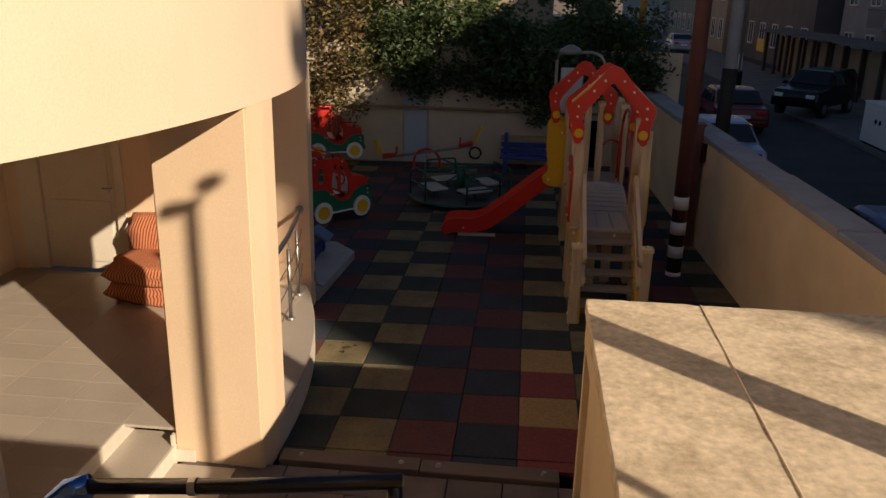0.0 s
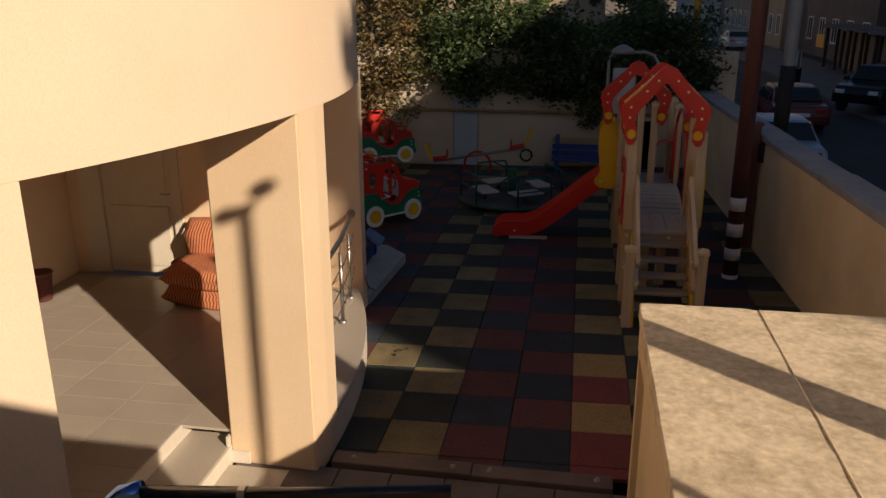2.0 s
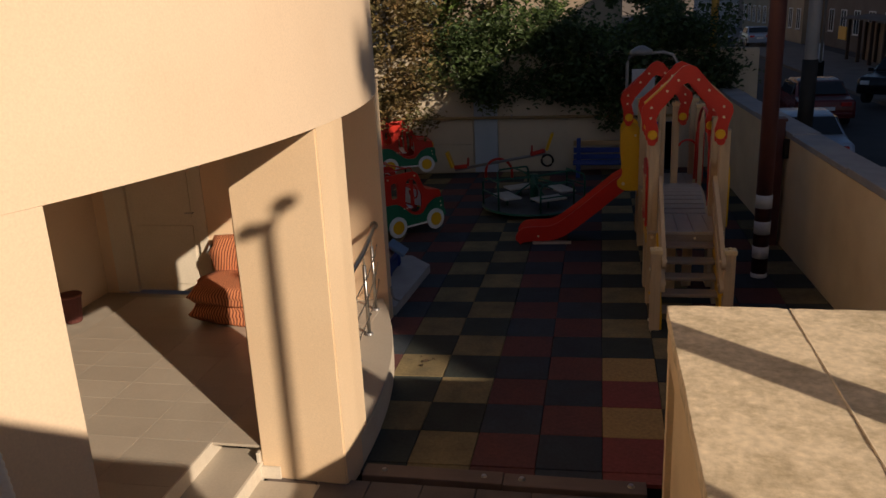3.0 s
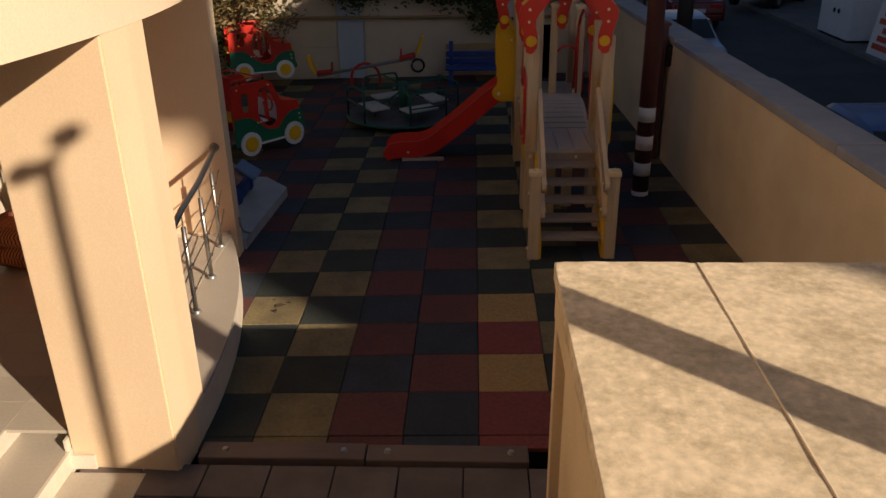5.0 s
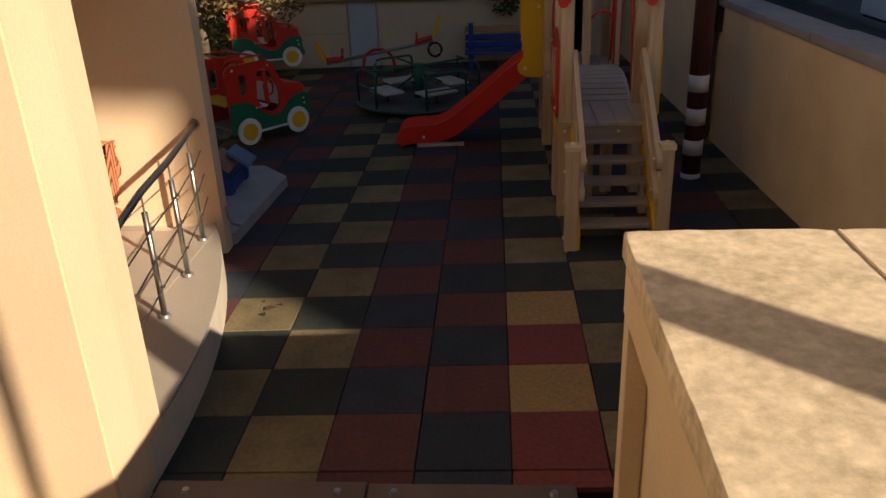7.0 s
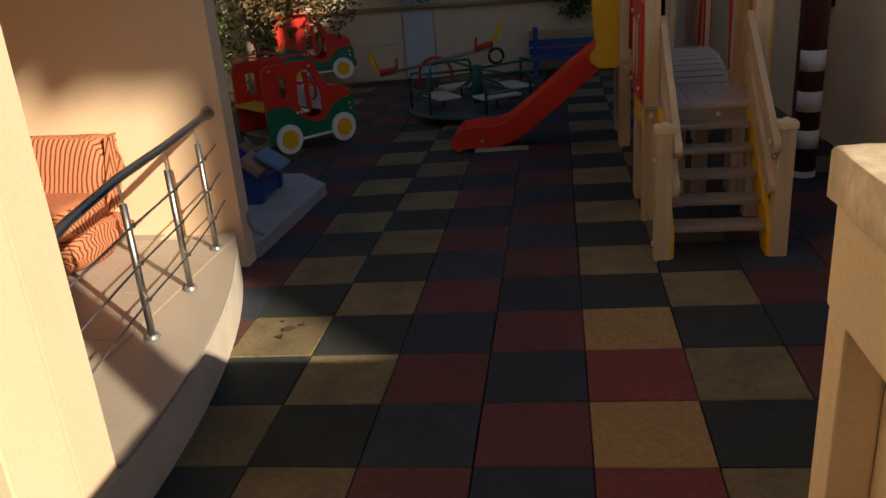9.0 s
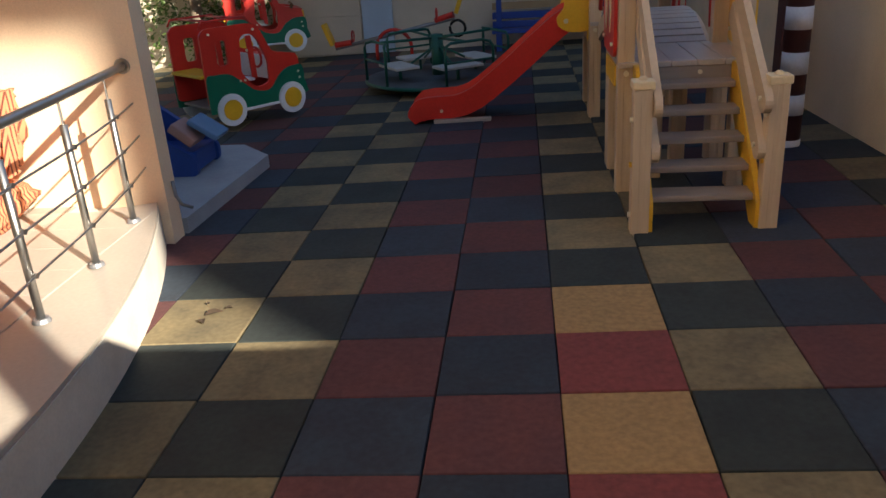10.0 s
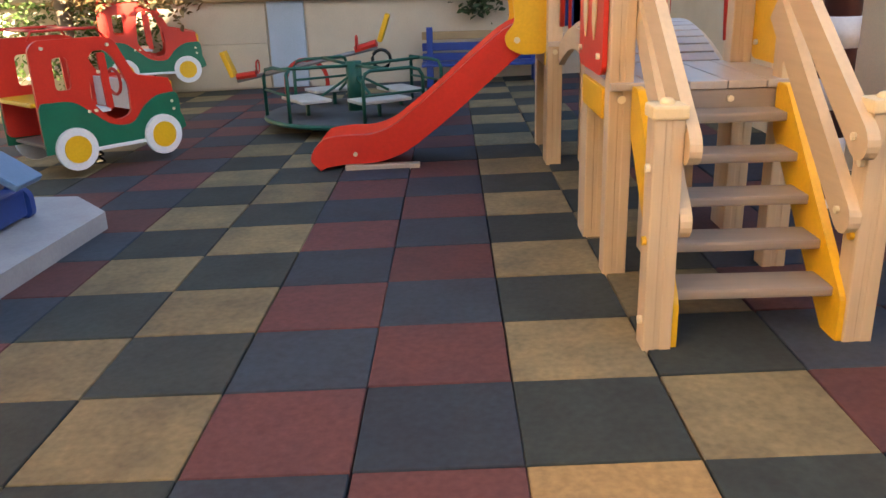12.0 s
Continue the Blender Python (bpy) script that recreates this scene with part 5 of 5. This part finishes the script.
kiosk = thing("kiosk", "small pale street kiosk with a pink sign", "kiosk")
part("body", box((11.6, 11.4, -0.87), (14.2, 17.0, 2.1), 0.02), WHITE, kiosk)
part("roof", box((11.2, 11.2, 2.1), (14.4, 17.2, 2.25), 0.02), FAC_A, kiosk)
sg = part("sign", box((11.5, 11.8, 1.2), (11.6, 16.6, 2.0), 0.01), PINK_SIGN, kiosk, "pink sign with unreadable pale writing")
for k in range(7):
    part("letter_bar", box((11.485, 12.1 + 0.62 * k, 1.4), (11.502, 12.5 + 0.62 * k, 1.8)), WHITE, sg)
part("shelf", box((11.5, 11.9, -0.15), (11.61, 16.6, -0.08)), FAC_C, kiosk)
for k in range(7):
    part("poster", box((11.57, 12.0 + 0.66 * k, 0.05), (11.598, 12.5 + 0.66 * k, 1.0)), (PINK_SIGN, GLASS_DARK, RED, WHITE, GLASS_DARK, PINK_SIGN, LEAF_LIGHT)[k], kiosk)
freezer = thing("freezer_chest", "white chest freezer on the pavement by the kiosk", "freezer")
part("body", box((10.35, 17.3, -0.80), (11.4, 19.4, 0.35), 0.03), WHITE, freezer)
part("lid", box((10.33, 17.28, 0.35), (11.42, 19.42, 0.43), 0.02), WHITE, freezer)
for k in range(2):
    part("vent", disc((10.345, 18.1 + 0.3 * k, -0.1), 0.07, 0.02, "x", 12), BLACK, freezer)
part("base", box((10.4, 17.4, -0.875), (11.3, 19.3, -0.80)), BLACK, freezer)
board = thing("price_board", "white stand-up board with red unreadable writing", "sign board")
bm = box((-0.03, -0.9, 0), (0.03, 0.9, 1.45), 0.01)
bmesh.ops.transform(bm, matrix=pose(10.35, 15.1, -0.87, 0, 8), verts=bm.verts)
bd = part("panel", bm, WHITE, board)
for k in range(6):
    bm = box((-0.04, -0.78 + 0.07 * (k % 2), 0.16 + 0.21 * k), (-0.029, 0.7 - 0.15 * (k % 3), 0.30 + 0.21 * k))
    bmesh.ops.transform(bm, matrix=pose(10.35, 15.1, -0.87, 0, 8), verts=bm.verts)
    part("writing_bar", bm, RED, bd)
part("leg", box((10.7, 14.6, -0.87), (10.73, 15.8, 0.2), 0.005), GREY_PIPE, board)
ext = thing("fire_extinguisher", "red fire extinguisher beside the price board", "extinguisher")
part("bottle", tube([(10.5, 13.9, -0.87), (10.5, 13.9, -0.3), (10.5, 13.9, -0.2)], [0.10, 0.10, 0.03], 12), RED, ext, smooth=True)
part("valve", box((10.46, 13.86, -0.2), (10.54, 13.94, -0.08), 0.005), BLACK, ext)
bin_ = thing("rubbish_bin", "dark street bin with a white notice", "bin")
part("body", box((9.3, 33.5, -1.0), (10.1, 34.2, 0.0), 0.03), BLACK, bin_)
part("notice", box((9.35, 33.45, 0.0), (10.0, 33.5, 0.8), 0.005), WHITE, bin_, "white notice")

# unseen lamp post and square pole behind the walker, put there to throw shadows ahead
lamp = thing("street_lamp", "tall steel street lamp with two heads", "street lamp")
LX, LY = 2.72, -6.37
part("pole", tube([(LX, LY, -1.05), (LX, LY, 5.31)], 0.035, 12), GREY_PIPE, lamp, smooth=True)
for d, z in ((0.09, 5.39), (-0.09, 5.29)):
    x, y = LX + 0.669 * d, LY + 0.743 * d
    part("arm", tube([(LX, LY, 5.21), (x, y, z)], 0.012, 8), GREY_PIPE, lamp, smooth=True)
    part("head", box((x - 0.05, y - 0.05, z - 0.035), (x + 0.05, y + 0.05, z + 0.035), 0.012), GREY_PIPE, lamp)
# added pole, sized so that its shadow crosses the pier slab
shade_pole = thing("shading_pole", "unseen square concrete pole added for its shadow on the slab", "pole")
bm = box((-0.13, -0.13, -1.06), (0.13, 0.13, 4.80), 0.01)
bmesh.ops.transform(bm, matrix=pose(2.66, -4.92, 0, 0, 0, -42), verts=bm.verts)
part("shaft", bm, CONCRETE, shade_pole)
bm = box((-0.15, -0.15, 4.80), (0.15, 0.15, 4.90), 0.01)
bmesh.ops.transform(bm, matrix=pose(2.66, -4.92, 0, 0, 0, -42), verts=bm.verts)
part("cap", bm, COPING, shade_pole)
# unseen sloping wall by the upper landing, added to shade the house front
side_wall = thing("wall_shading", "unseen sloping wall added to shade the foot of the house front", "wall", kind="structure")
part("wall_face", plate([(-8.78, 1.8), (-5.78, 1.8), (-5.78, 2.91), (-8.78, 5.16)], 0.16, Matrix.Translation((0.98, 0, 0)) @ TURN_X), PLASTER_CREAM, side_wall)
# walls that close the place behind the walker
rear = thing("wall_rear", "plain plastered house wall behind the stairs", "wall", kind="structure")
part("wall_face", box((-9.4, -9.9, -1.06), (1.6, -9.6, 7.0)), PLASTER_CREAM, rear)
west = thing("wall_west", "plain yard wall on the far side of the playground", "wall", kind="structure")
part("wall_face", box((-8.3, 3.2, -1.06), (-8.0, 9.8, 2.4)), WALL_BACK, west)

# dark dirt stain on the yellow tile, made of thin leaf-shaped pieces
for k, (x, y, a, s) in enumerate(((-1.72, 0.31, 30, 0.10), (-1.75, 0.22, 120, 0.06), (-1.66, 0.36, 200, 0.045), (-1.79, 0.42, 70, 0.025))):
    lf = thing("stain_flake", "dark dirt stain on the rubber floor, built as a thin flake", "leaf", (x, y, FALL * x + 0.006), a, "leaves on the floor")
    bm = bmesh.new()
    mid = [bm.verts.new((s * (t - 0.5), 0.004 * math.sin(9 * t), 0.004 * math.sin(3 * t))) for t in (0, 0.3, 0.6, 1.0)]
    up_ = [bm.verts.new((s * (t - 0.5), 0.28 * s, 0.014)) for t in (0.25, 0.6)]
    dn_ = [bm.verts.new((s * (t - 0.5), -0.25 * s, 0.012)) for t in (0.3, 0.65)]
    for q in ((mid[0], mid[1], up_[0]), (mid[1], mid[2], up_[1], up_[0]), (mid[2], mid[3], up_[1]), (mid[1], mid[0], dn_[0]), (mid[2], mid[1], dn_[0], dn_[1]), (mid[3], mid[2], dn_[1])):
        bm.faces.new(q)
    part("flake_face", bm, STAIN_DARK, lf)

# ---- pieces of the floors ----
def tile_mesh(name, sx, sy, z0, z1, bevel, material):
    bm = box((-sx / 2, -sy / 2, z0), (sx / 2, sy / 2, z1))
    bmesh.ops.bevel(bm, geom=[e for e in bm.edges if e.verts[0].co.z > z1 - 1e-4 and e.verts[1].co.z > z1 - 1e-4], offset=bevel, segments=1, affect="EDGES")
    me = bpy.data.meshes.new(name)
    bmesh.ops.recalc_face_normals(bm, faces=bm.faces)
    bm.to_mesh(me)
    bm.free()
    me.materials.append(material)
    return me


tile_of = {m.name: tile_mesh("tile", 0.494, 0.494, -0.032, 0.0, 0.004, m) for m in (RUB_Y, RUB_R, RUB_B, RUB_G, RUB_Y2, RUB_R2)}
rng = random.Random(9)
rest = {m.name: bmesh.new() for m in (RUB_Y, RUB_R, RUB_B, RUB_G)}
for j in range(-4, 20):
    for i in range(-12, 5):
        x, y = 0.5 * i + 0.25, 0.5 * j + 0.25
        if y < -1.4 and not -1.9 < x < 2.3:
            continue
        if x < -2.3 and y < 1.5:
            continue
        if x < -5.8:
            continue
        m = tile_material(i, j)
        dz, tw = rng.uniform(-0.002, 0.002), rng.uniform(-0.35, 0.35)
        if y < -1.5:
            continue
        if j < 16 and i > -7:
            t = new("tile", tile_of[m.name])
            t.parent = yard_floor
            t.matrix_basis = pose(x + rng.uniform(-0.002, 0.002), y + rng.uniform(-0.002, 0.002), dz, rng.uniform(-0.12, 0.12), rng.uniform(-0.12, 0.12), tw)
        else:
            box((x - 0.247, y - 0.247, -0.032), (x + 0.247, y + 0.247, dz), 0, rest[m.name])
for j in (-4,):
    for i in range(-4, 1):
        m = tile_material(i, j + 1)
        t = new("tile", tile_of[m.name])
        t.parent = yard_floor
        t.matrix_basis = Matrix.Translation((0.5 * i + 0.25, -1.57, -0.004)) @ Matrix.Diagonal((1, 0.26, 1, 1))
for m in (RUB_Y, RUB_R, RUB_B, RUB_G):
    tagged(finish(rest[m.name], "far_tiles", m, yard_floor), kind="stuff")
# terrace tiles
tt = tile_mesh("floor_tile", 0.5985, 0.2985, -0.022, 0.0, 0.001, TERRACE)
for a in range(-10, 1):
    for b in range(-6, 5):
        x, y = -2.92 - 0.6 * (-a) + 0.3, 0.3 * b + 0.15
        if -5.8 < x - 0.3 and x < -2.6 and -1.9 < y < 1.3:
            t = new("floor_tile", tt)
            t.parent = terr
            t.matrix_basis = pose(x, y, ZT)
for a in range(5):
    for b in range(-22, -6):
        x, y = -3.22 - 0.6 * a, 0.3 * b + 0.15
        if x > -5.8:
            t = new("floor_tile", tt)
            t.parent = terr
            t.matrix_basis = pose(x, y, ZT)
part("edge_tiles", arc_wall(-1.34, 1.374, ZT - 0.028, ZT - 0.005, 0.7, 20, 0.004), TERRACE, terr)
# paving stones
ps = tile_mesh("paving_stone", 0.392, 0.292, -0.03, 0.0, 0.004, PAVING)
rng = random.Random(4)
for a in range(12):
    for b in range(16):
        if (a > 6 and b > 0) or (b > 3 and not 0 < a < 4):
            continue
        t = new("paving_stone", ps)
        t.parent = pav
        t.matrix_basis = pose(-2.3 + 0.4 * a + (0.1 if b % 2 else 0), -1.97 - 0.3 * b, rng.uniform(-0.004, 0.0), 0, 0, rng.uniform(-0.4, 0.4))
